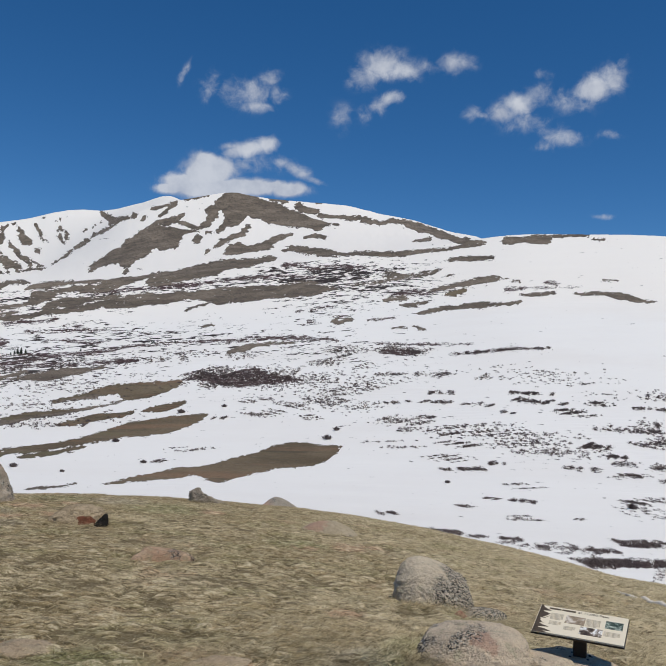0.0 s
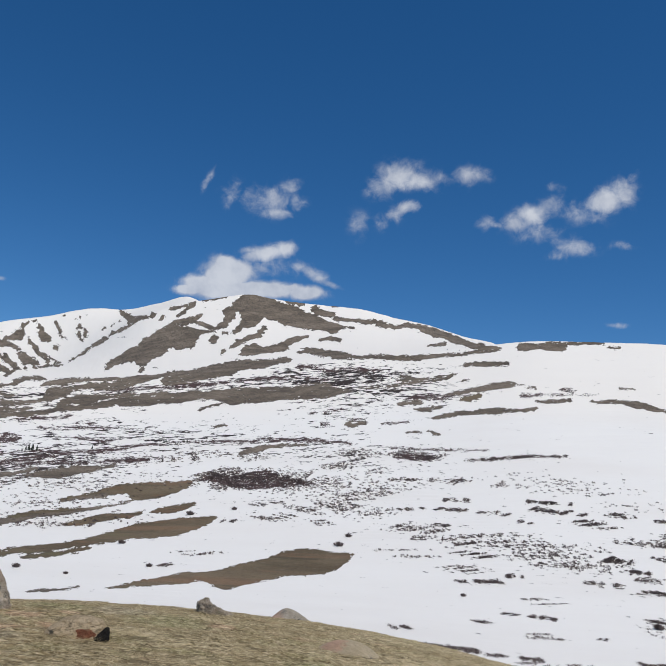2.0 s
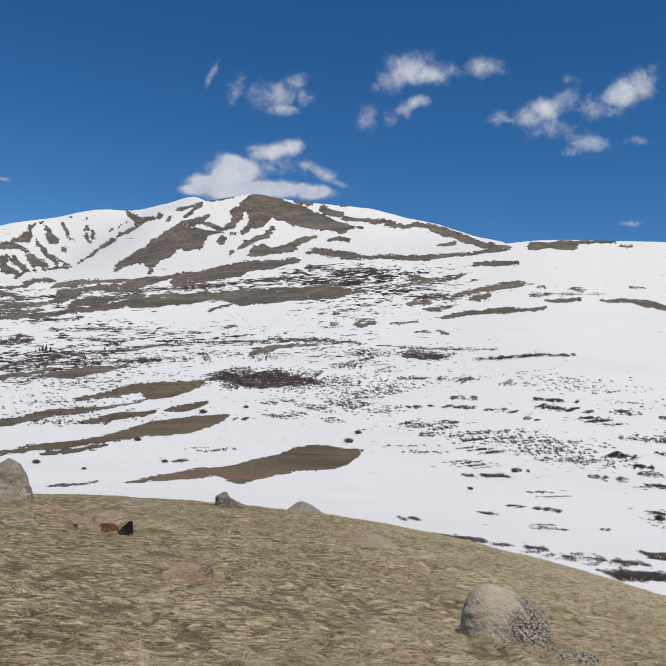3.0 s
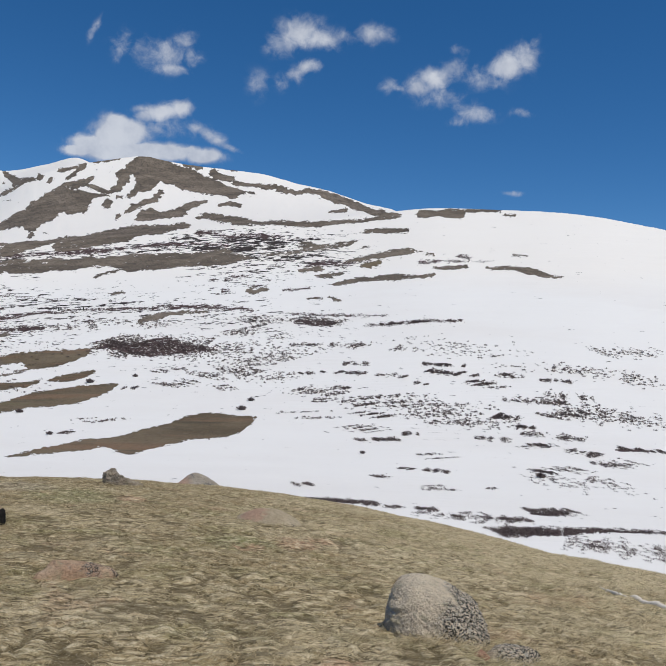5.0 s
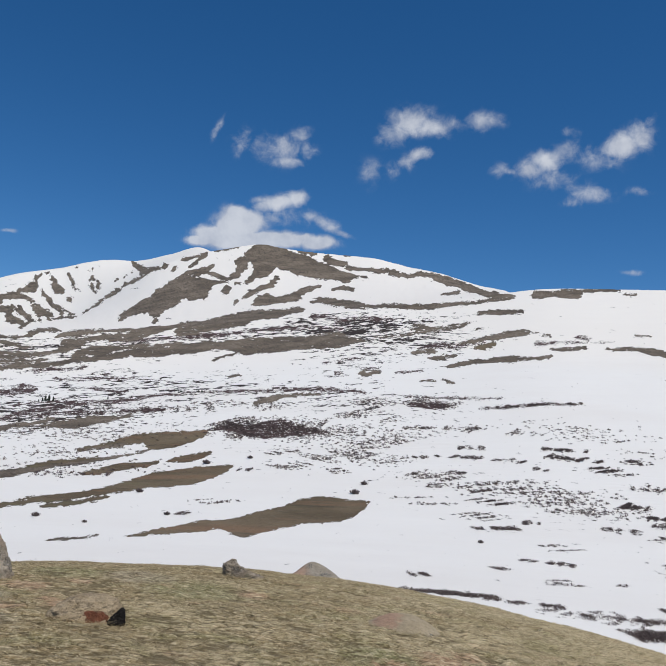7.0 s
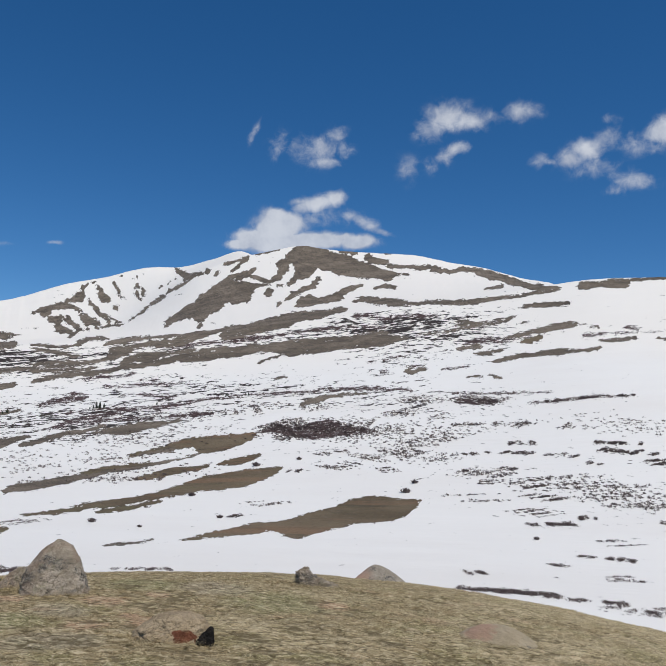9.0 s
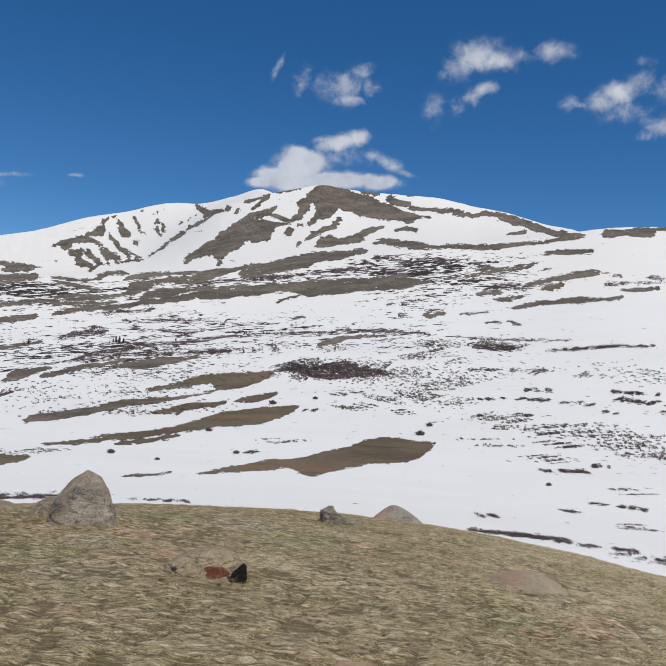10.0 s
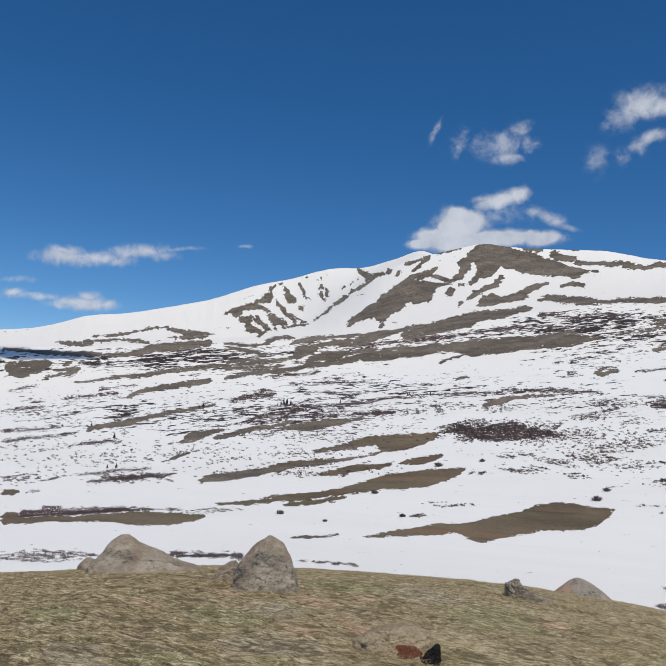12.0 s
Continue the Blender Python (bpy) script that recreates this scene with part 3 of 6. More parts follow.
patch(0, (-17.83, 7.17, 6.95), (-17.33, 7.53, 7.10), (-16.90, 7.92, 7.32), (-16.31, 8.32, 7.53), (-15.71, 8.76, 7.63), (-15.35, 9.18, 7.28), (-14.82, 9.57, 7.56), (-14.38, 10.00, 8.08), (-13.78, 10.24, 8.36), (-13.27, 10.52, 8.90), (-12.87, 10.45, 8.77), (-12.25, 10.45, 8.96), (-11.79, 10.42, 8.89), (-11.59, 10.37, 9.61), (-11.34, 10.33, 10.01), (-10.88, 10.31, 10.17), (-10.26, 10.35, 10.22))
patch(0, (-14.13, 10.32, 10.11), (-13.38, 10.73, 10.49), (-12.62, 10.99, 10.68), (-11.85, 11.28, 10.97), (-11.31, 11.61, 11.34))
patch(0, (-13.06, 10.57, 10.36), (-12.45, 10.82, 10.64), (-11.84, 10.93, 10.75), (-11.37, 10.94, 10.63), (-10.90, 10.74, 10.47), (-10.27, 10.65, 10.47))
patch(0, (-17.82, 6.89, 6.71), (-17.18, 7.23, 7.05))
patch(0, (-15.44, 7.09, 6.88), (-14.94, 7.34, 7.12))
patch(0, (-13.21, 11.20, 10.96), (-12.65, 11.65, 11.41), (-12.14, 12.14, 11.87), (-11.81, 12.43, 12.19))
patch(0, (-11.60, 12.50, 12.33), (-10.37, 12.87, 12.70), (-9.59, 13.03, 12.85))
patch(0, (-17.29, 11.12, 10.88), (-16.76, 11.00, 10.52), (-16.38, 10.97, 10.21), (-16.05, 10.84, 10.26), (-15.69, 10.86, 10.50), (-15.45, 11.03, 10.85))
patch(0, (-20.27, 7.13, 6.98), (-19.59, 7.72, 7.48), (-19.08, 8.21, 7.91), (-18.60, 8.57, 8.33), (-18.11, 8.94, 8.70), (-17.70, 9.33, 9.03), (-17.01, 9.83, 9.62), (-16.18, 10.32, 10.10))
patch(0, (-15.56, 10.80, 10.54), (-15.08, 11.05, 10.71), (-14.66, 11.26, 10.87))
patch(0, (-14.37, 10.94, 10.64), (-14.05, 11.23, 10.85))
patch(0, (-13.89, 11.65, 11.49), (-12.82, 11.92, 11.78), (-12.12, 12.21, 12.03))
patch(0, (-24.76, 8.10, 7.93), (-24.15, 8.39, 8.07), (-23.74, 8.89, 8.17), (-23.45, 8.98, 8.12), (-23.19, 8.77, 8.15))
patch(0, (-23.55, 9.24, 9.06), (-23.27, 9.47, 9.09), (-23.04, 9.49, 9.26))
patch(0, (-22.96, 9.62, 9.35), (-22.59, 9.71, 9.53))
patch(0, (-22.55, 9.50, 9.28), (-22.32, 9.32, 8.46), (-22.10, 9.16, 8.24), (-21.92, 8.87, 8.30), (-21.65, 8.69, 8.35), (-21.44, 8.49, 8.20))
patch(0, (-23.07, 8.54, 8.30), (-22.79, 8.29, 7.76), (-22.54, 8.02, 7.49), (-22.17, 7.75, 7.21), (-21.83, 7.38, 6.99), (-21.47, 7.05, 6.78), (-21.22, 6.85, 6.61))
patch(0, (-22.06, 7.63, 7.48), (-21.64, 7.49, 7.25), (-21.19, 7.25, 6.98), (-20.71, 7.04, 6.83))
patch(0, (-21.52, 9.80, 9.63), (-21.30, 9.67, 9.25), (-21.07, 9.42, 8.94), (-20.89, 9.19, 8.90))
patch(0, (-20.93, 8.89, 8.56), (-20.66, 8.78, 8.55), (-20.50, 8.62, 8.38))
patch(0, (-21.41, 7.96, 7.84), (-21.18, 8.13, 7.80), (-21.00, 7.98, 7.78))
patch(0, (-21.14, 8.33, 8.18), (-20.78, 8.25, 8.00))
patch(0, (-21.11, 10.28, 10.11), (-20.75, 10.32, 10.01))
patch(0, (-19.96, 9.50, 9.35), (-19.77, 9.82, 9.46), (-19.55, 9.66, 9.41))
patch(0, (-19.97, 9.11, 8.87), (-19.73, 9.29, 8.80), (-19.55, 8.99, 8.78))
patch(0, (-19.57, 9.35, 9.18), (-19.39, 9.54, 8.89), (-19.20, 9.32, 8.90))
patch(0, (-19.54, 8.81, 8.69), (-19.32, 8.77, 8.50))
patch(0, (-18.30, 9.68, 9.44), (-18.04, 9.95, 9.61))
patch(0, (-17.65, 10.03, 9.82), (-17.45, 10.29, 9.74))
patch(0, (-17.16, 10.52, 10.25), (-17.01, 10.53, 10.29))
patch(0, (-20.24, 10.14, 10.02), (-20.09, 10.16, 10.04))
patch(0, (-19.86, 10.42, 10.11), (-19.72, 10.46, 10.16))
patch(0, (-19.46, 10.57, 10.47), (-19.28, 10.57, 10.28))
patch(0, (-18.93, 10.79, 10.60), (-18.78, 10.79, 10.61))
patch(0, (-26.75, 7.17, 7.02), (-26.21, 7.45, 7.19), (-25.53, 7.77, 7.45), (-24.83, 7.98, 7.59), (-24.12, 7.99, 7.66), (-23.69, 7.84, 7.51), (-23.35, 7.66, 7.25))
patch(0, (-26.11, 7.34, 6.99), (-25.64, 7.47, 6.97), (-25.32, 7.56, 7.29))
patch(0, (-25.61, 6.89, 6.68), (-25.19, 7.06, 6.60), (-24.76, 7.16, 6.33), (-24.55, 7.12, 6.76))
patch(0, (-25.22, 6.48, 6.18), (-24.79, 6.51, 5.95), (-24.38, 6.30, 5.95), (-23.87, 6.10, 5.92))
patch(0, (-24.50, 7.18, 6.76), (-24.20, 7.08, 6.59), (-23.90, 6.87, 6.31), (-23.55, 6.60, 6.21), (-23.34, 6.43, 6.26))
patch(0, (-23.70, 7.54, 7.27), (-23.42, 7.36, 6.88), (-23.01, 7.35, 6.61), (-22.63, 7.21, 6.64), (-22.19, 7.00, 6.55), (-21.86, 6.78, 6.54))
patch(0, (-23.24, 6.71, 6.45), (-22.84, 6.72, 6.47))
patch(0, (-23.31, 6.32, 6.14), (-22.46, 6.53, 6.36), (-21.31, 6.76, 6.61), (-20.38, 6.94, 6.82))
patch(0, (-24.18, 5.72, 5.54), (-23.72, 6.11, 5.88), (-23.34, 6.41, 6.20))
patch(0, (-26.59, 5.04, 4.84), (-24.64, 5.09, 4.79), (-23.94, 5.14, 4.90), (-23.39, 5.53, 5.12), (-22.92, 5.74, 5.47), (-22.27, 5.82, 5.63), (-21.48, 5.78, 5.60))
patch(0, (-21.86, 5.37, 5.18), (-21.24, 5.67, 5.32), (-20.66, 5.83, 5.35), (-20.22, 5.92, 5.44), (-18.91, 6.06, 5.85), (-17.43, 6.27, 6.06), (-16.02, 6.47, 6.23))
patch(0, (-18.89, 5.76, 5.34), (-18.00, 5.87, 5.36), (-17.10, 5.99, 5.42), (-16.36, 6.36, 5.51), (-15.62, 6.59, 5.92), (-14.72, 6.76, 6.28), (-13.82, 6.93, 6.66), (-12.91, 7.17, 6.89), (-11.69, 7.38, 7.08), (-10.47, 7.87, 7.17), (-9.86, 8.05, 7.37), (-8.93, 8.28, 7.48), (-8.01, 8.47, 7.76), (-6.78, 8.64, 8.03), (-5.54, 8.78, 8.38), (-4.56, 8.97, 8.66))
patch(0, (-13.81, 6.81, 6.17), (-12.89, 6.95, 6.21), (-11.68, 7.10, 6.49), (-10.46, 7.32, 6.92), (-9.23, 7.53, 7.16), (-8.40, 7.69, 7.37))
patch(2, (-18.28, 5.40, 5.19), (-15.90, 5.78, 5.51), (-14.09, 6.09, 5.81), (-12.88, 6.34, 5.97), (-11.35, 6.60, 6.20), (-9.82, 6.77, 6.48), (-8.28, 7.08, 6.80), (-6.75, 7.35, 7.10), (-5.20, 7.56, 7.26), (-3.66, 7.70, 7.46), (-1.66, 7.70, 7.49))
patch(0, (-16.59, 4.71, 4.31), (-14.65, 5.12, 4.63), (-13.14, 5.65, 4.83), (-12.23, 5.84, 4.96), (-11.01, 6.00, 5.33), (-9.79, 6.20, 5.46), (-8.71, 6.41, 5.18), (-7.63, 6.54, 5.37), (-6.40, 6.72, 5.52), (-5.17, 6.79, 5.86), (-4.25, 6.88, 5.89), (-3.02, 7.22, 6.03), (-1.80, 7.30, 6.28), (-0.58, 6.99, 6.62), (0.09, 6.95, 6.76))
patch(0, (-26.41, 2.60, 2.28), (-24.51, 3.12, 2.74), (-23.11, 3.41, 2.96), (-21.69, 3.58, 3.22), (-20.55, 3.92, 3.55), (-18.81, 4.31, 3.86), (-17.63, 4.59, 4.08), (-16.75, 4.88, 4.39), (-14.97, 5.44, 5.04), (-13.10, 5.84, 5.50))
patch(0, (-20.75, 3.81, 3.63), (-20.29, 4.53, 3.93), (-19.43, 4.88, 4.28), (-18.83, 5.00, 4.16), (-17.66, 5.07, 4.68), (-16.47, 5.26, 4.96), (-15.22, 5.55, 5.24))
patch(0, (-21.55, 5.05, 4.61), (-20.91, 5.19, 4.76), (-19.47, 5.52, 5.15), (-18.29, 5.77, 5.40), (-17.04, 5.96, 5.41))
patch(0, (-26.50, 3.73, 3.50), (-24.57, 4.06, 3.73), (-23.44, 4.10, 3.84), (-22.02, 4.22, 4.04), (-21.46, 4.60, 4.22), (-20.89, 5.04, 4.26), (-20.47, 5.15, 4.50), (-19.69, 5.29, 4.84))
patch(0, (-26.47, 3.44, 3.04), (-24.81, 3.48, 3.16), (-23.42, 3.63, 3.39), (-21.94, 3.78, 3.59))
patch(0, (-26.57, 4.84, 4.66), (-25.74, 4.77, 4.49), (-24.75, 4.75, 4.37), (-23.76, 4.50, 4.26), (-23.22, 4.59, 4.35))
patch(0, (-4.32, 9.44, 9.25), (-3.55, 9.74, 9.43), (-2.62, 9.73, 9.23), (-1.54, 9.66, 9.17), (-0.62, 9.62, 9.15), (0.29, 9.39, 9.23), (2.12, 9.63, 9.30), (3.32, 9.64, 9.25), (4.52, 9.74, 9.31), (5.70, 9.89, 9.56), (7.17, 10.04, 9.80), (8.90, 10.26, 10.05), (10.61, 10.48, 10.30))
patch(0, (3.42, 12.10, 11.95), (4.38, 12.00, 11.71), (4.99, 11.94, 11.40), (5.58, 11.85, 11.10), (6.18, 11.67, 11.19), (6.77, 11.48, 11.01), (7.36, 11.24, 10.70), (8.08, 11.03, 10.60), (8.64, 10.87, 10.38), (9.76, 10.66, 10.32), (10.67, 10.64, 10.44))
patch(0, (1.44, 11.85, 11.66), (2.42, 11.88, 11.61), (2.88, 11.73, 11.46), (3.63, 11.95, 11.74), (4.38, 11.98, 11.61), (4.75, 11.79, 11.53))
patch(0, (-1.80, 12.19, 11.86), (-0.66, 12.06, 11.91), (0.58, 12.08, 11.86), (1.19, 12.14, 11.84), (1.80, 12.12, 11.88), (2.32, 12.03, 11.94))
patch(0, (-3.53, 12.82, 12.34), (-3.16, 12.87, 12.29), (-2.53, 12.58, 12.18), (-1.90, 12.50, 12.10), (-1.54, 12.53, 12.29))
patch(0, (-5.42, 13.10, 12.86), (-4.42, 13.14, 12.78), (-3.88, 12.96, 12.75))
patch(0, (-1.99, 13.07, 12.85), (-1.39, 12.99, 12.87))
patch(0, (5.22, 10.53, 10.32), (5.87, 10.65, 10.44), (6.82, 10.83, 10.61))
patch(0, (-2.85, 10.43, 10.25), (-2.17, 10.66, 10.42), (-1.55, 10.71, 10.40), (-0.87, 10.60, 10.32))
patch(2, (-4.30, 8.45, 8.09), (-3.07, 8.62, 8.31), (-1.83, 8.28, 7.97), (-0.61, 8.55, 8.30), (0.92, 8.58, 8.28), (2.13, 8.64, 8.45))
patch(2, (3.65, 6.50, 6.35), (4.54, 6.85, 6.48), (5.13, 6.83, 6.56), (6.16, 6.78, 6.60), (7.03, 7.02, 6.81))
patch(0, (3.04, 8.10, 7.92), (3.93, 8.29, 8.04), (5.12, 8.09, 7.86), (6.30, 8.22, 8.03), (7.61, 8.52, 8.31))
patch(2, (-4.17, 2.98, 2.85), (-2.34, 3.22, 2.98), (-0.52, 3.22, 3.04))
patch(1, (-26.31, -6.20, -6.31), (-24.44, -5.97, -6.24), (-22.81, -5.65, -6.01), (-20.88, -5.23, -5.68))
patch(0, (11.62, 10.79, 10.38), (12.28, 10.95, 10.36), (13.17, 10.89, 10.49), (14.05, 11.05, 10.40), (15.07, 11.04, 10.49), (15.27, 11.10, 10.84), (16.65, 11.12, 10.95), (17.85, 11.04, 10.89))
patch(0, (17.89, 10.77, 10.63), (18.84, 10.82, 10.64))
patch(0, (7.43, 9.20, 9.09), (8.86, 9.45, 9.16), (9.92, 9.57, 9.14), (10.83, 9.62, 9.23), (11.43, 9.44, 9.26))
patch(0, (3.17, 7.86, 7.68), (4.15, 8.08, 7.81), (5.38, 8.22, 8.01), (6.91, 8.46, 8.25), (7.58, 8.66, 8.48))
patch(0, (7.79, 8.09, 7.91), (8.51, 8.23, 8.05))
patch(0, (6.60, 7.07, 6.89), (8.18, 7.49, 7.16), (9.38, 7.82, 7.37), (10.28, 8.06, 7.59), (11.18, 8.17, 7.75), (11.78, 8.10, 7.92), (12.28, 8.05, 7.93))
patch(2, (4.00, 6.64, 6.49), (4.67, 6.93, 6.47), (5.13, 6.96, 6.65), (6.36, 6.94, 6.63), (7.58, 7.08, 6.86), (8.71, 7.20, 7.02))
patch(1, (7.84, 6.81, 6.56), (8.50, 7.04, 6.61), (9.10, 7.21, 6.82), (9.46, 7.22, 6.98))
patch(0, (3.24, 6.23, 5.96), (4.07, 6.42, 6.12), (5.21, 6.53, 6.22))
patch(0, (4.56, 5.88, 5.67), (5.48, 6.11, 5.74), (6.76, 6.28, 6.07))
patch(0, (5.82, 5.33, 5.14), (6.42, 5.60, 5.22), (7.63, 5.85, 5.54), (9.15, 6.05, 5.75), (10.35, 6.27, 5.79), (11.54, 6.25, 6.01), (13.37, 6.48, 6.27))
patch(2, (11.83, 7.29, 7.07), (12.40, 7.41, 7.14), (14.16, 7.42, 7.27), (15.61, 7.44, 7.33), (17.38, 7.56, 7.41))
patch(2, (14.67, 7.82, 7.66), (15.46, 7.80, 7.62), (15.89, 7.78, 7.63))
patch(0, (13.00, 6.92, 6.78), (14.47, 7.04, 6.82), (15.68, 7.14, 6.94))
patch(0, (16.63, 7.17, 6.98), (17.11, 7.02, 6.88), (18.18, 7.15, 6.91), (19.02, 7.16, 6.83), (19.58, 7.13, 6.66), (20.40, 6.99, 6.54), (20.95, 6.82, 6.40), (21.76, 6.55, 6.38), (22.22, 6.55, 6.43))
patch(0, (12.32, 7.87, 7.75), (13.18, 7.91, 7.73))
patch(0, (18.52, 8.04, 7.88), (19.75, 7.95, 7.86))
patch(0, (3.95, 4.23, 4.07), (4.93, 4.33, 4.14), (5.31, 4.22, 4.10))
patch(0, (5.64, 4.48, 4.33), (6.17, 4.29, 4.05), (6.69, 4.25, 4.10))
patch(2, (2.83, 3.06, 2.85), (5.29, 3.14, 2.93), (8.04, 3.23, 3.08), (10.21, 3.32, 3.20))
patch(2, (3.11, 2.52, 2.18), (4.40, 2.76, 2.21), (5.32, 2.74, 2.18), (6.30, 2.57, 2.32))
patch(2, (8.16, 2.50, 2.35), (9.88, 2.73, 2.51), (11.07, 2.90, 2.66), (12.25, 3.10, 2.83), (13.42, 3.17, 2.98), (15.22, 3.21, 3.06))
patch(0, (-0.41, 4.67, 4.25), (0.28, 4.65, 4.24), (0.89, 4.74, 4.46), (1.42, 4.73, 4.57))
patch(2, (-0.42, 4.79, 4.67), (1.25, 4.94, 4.79))
patch(2, (2.22, 4.74, 4.58), (3.52, 4.89, 4.73), (4.35, 4.96, 4.80))
patch(0, (0.40, 7.18, 7.01), (1.39, 7.29, 7.11), (2.32, 7.40, 7.18), (3.55, 7.66, 7.45), (4.78, 7.87, 7.68), (6.37, 8.20, 7.99))
patch(2, (-22.22, 0.84, 0.64), (-19.53, 1.09, 0.91), (-17.58, 1.29, 1.00), (-16.18, 1.58, 1.26), (-14.76, 1.93, 1.64), (-13.03, 2.19, 1.98), (-10.67, 2.48, 2.30), (-8.87, 2.64, 2.43), (-7.05, 2.87, 2.62), (-5.22, 3.09, 2.76), (-3.07, 3.27, 2.99), (-1.52, 3.28, 3.07), (0.41, 3.19, 2.98))
patch(0, (-8.02, 1.74, 1.50), (-7.16, 2.21, 1.79), (-6.41, 2.44, 1.98), (-5.50, 2.62, 2.33), (-4.28, 2.74, 2.53), (-2.68, 2.85, 2.71))
patch(2, (-3.23, 5.03, 4.90), (-1.63, 5.39, 5.24), (0.28, 5.73, 5.57))
patch(0, (-9.89, 3.66, 3.51), (-9.23, 3.79, 3.58), (-8.72, 3.85, 3.66))
patch(0, (-11.01, 4.69, 4.53), (-10.36, 4.91, 4.73), (-9.33, 5.34, 5.16), (-8.67, 5.48, 5.33))
patch(2, (-2.10, 4.41, 4.16), (-1.37, 4.56, 4.25))
patch(2, (-10.57, -0.13, -0.38), (-9.32, 0.27, -0.37), (-8.10, 0.24, -0.62), (-6.59, 0.67, -0.70), (-5.68, 0.82, -0.56), (-4.44, 0.41, -0.42), (-3.22, 0.30, -0.17), (-2.23, 0.22, -0.06))
patch(2, (-22.94, -0.14, -0.42), (-21.64, 0.21, -0.07), (-19.75, 0.41, 0.14), (-17.54, 0.53, 0.32), (-15.56, 0.90, 0.54), (-13.78, 1.12, 0.70))
patch(2, (-22.24, 0.47, 0.21), (-20.87, 0.77, 0.43), (-19.46, 1.03, 0.75))
patch(2, (-21.85, 2.51, 2.34), (-19.08, 2.70, 2.47), (-17.69, 2.89, 2.67), (-15.99, 2.97, 2.79), (-14.83, 2.92, 2.77), (-13.02, 2.94, 2.83))
patch(2, (-20.46, 1.90, 1.80), (-18.76, 2.08, 1.90), (-17.63, 2.02, 1.76), (-16.45, 2.04, 1.86))
patch(2, (-23.16, 2.93, 2.65), (-21.84, 3.18, 2.91), (-20.50, 3.27, 3.07), (-19.36, 3.56, 3.36))
patch(2, (-19.16, 2.98, 2.84), (-17.66, 3.18, 3.01))
patch(1, (-15.92, -7.74, -7.83), (-13.31, -7.12, -7.56), (-10.70, -6.53, -7.24), (-9.53, -6.41, -6.97), (-8.62, -6.26, -7.36), (-7.96, -6.06, -7.54), (-6.54, -5.59, -7.14), (-5.79, -5.44, -6.91), (-4.74, -5.04, -6.69), (-3.84, -4.69, -6.38), (-2.93, -4.47, -6.25), (-2.32, -4.47, -6.22), (-1.09, -4.51, -6.05), (-0.18, -4.53, -5.67), (0.93, -4.50, -4.62))
patch(1, (-22.57, -5.47, -5.69), (-20.98, -5.30, -5.81), (-18.56, -4.91, -5.34), (-16.92, -4.46, -5.02), (-15.24, -3.83, -4.69), (-14.39, -3.54, -4.51), (-12.96, -3.22, -4.38), (-11.50, -2.95, -4.12), (-10.33, -2.79, -3.69), (-9.59, -2.70, -3.35), (-8.81, -2.57, -2.69))
patch(1, (-21.54, -5.93, -6.15), (-19.88, -5.68, -5.99), (-18.26, -5.34, -5.68), (-17.11, -5.11, -5.34))
patch(1, (-13.52, -2.64, -2.79), (-12.45, -2.18, -2.72), (-11.58, -2.02, -2.54), (-10.35, -1.73, -2.00))
patch(1, (-19.25, -3.78, -3.95), (-17.84, -3.33, -3.79), (-16.45, -2.96, -3.46), (-15.32, -2.83, -3.27), (-13.84, -2.65, -2.90))
patch(1, (-19.64, -2.20, -2.35), (-17.95, -1.75, -2.05), (-16.56, -1.26, -1.73), (-16.00, -0.97, -1.68), (-15.15, -0.83, -1.58), (-14.85, -0.83, -2.01), (-14.27, -0.76, -1.93), (-13.12, -0.62, -1.76), (-12.10, -0.52, -1.35), (-11.23, -0.38, -0.92), (-10.68, -0.26, -0.41))
patch(0, (-22.32, -0.82, -0.96), (-21.32, -0.49, -0.92), (-21.05, -0.38, -0.94), (-19.98, -0.13, -0.88), (-18.89, 0.10, -0.57), (-17.51, 0.20, -0.20), (-16.05, 0.45, 0.22))
patch(1, (-22.71, -3.45, -3.68), (-21.14, -3.03, -3.40), (-19.54, -2.80, -3.12), (-17.84, -2.57, -2.80))
patch(0, (-20.94, -8.08, -8.22), (-19.19, -7.91, -8.08), (-17.42, -7.67, -7.79))
patch(0, (-38.10, 4.14, 4.00), (-37.20, 4.20, 3.90), (-36.09, 4.33, 3.97), (-35.26, 4.50, 4.26), (-33.56, 4.72, 4.51), (-31.75, 4.73, 4.52))
patch(0, (-35.77, 4.66, 4.55), (-33.32, 5.16, 4.99), (-31.89, 5.63, 5.45), (-30.39, 6.01, 5.83))
patch(0, (-30.93, 5.81, 5.63), (-30.12, 5.76, 5.46), (-29.21, 5.72, 5.35), (-28.60, 5.62, 5.34), (-27.04, 5.69, 5.54))
patch(0, (-30.43, 5.19, 5.00), (-29.18, 5.29, 5.05), (-27.63, 5.49, 5.24))
patch(0, (-41.41, 3.34, 3.11), (-39.82, 3.38, 3.15), (-38.19, 3.42, 3.10), (-35.99, 3.59, 3.24), (-34.29, 3.63, 3.39), (-33.15, 3.82, 3.43), (-32.30, 4.13, 3.48), (-31.46, 4.44, 3.84), (-30.29, 4.67, 4.00), (-28.83, 4.92, 4.37), (-27.28, 5.17, 4.68))
patch(0, (-41.06, 2.40, 1.67), (-40.48, 2.54, 1.49), (-39.68, 2.61, 1.47), (-38.90, 2.69, 1.77), (-38.06, 2.82, 2.33))
patch(0, (-37.40, 2.59, 2.41), (-37.03, 2.85, 2.48), (-36.62, 2.89, 2.71))
patch(0, (-38.59, 1.50, 1.30), (-37.89, 1.85, 1.59), (-37.09, 2.06, 1.83), (-36.35, 2.24, 2.01))
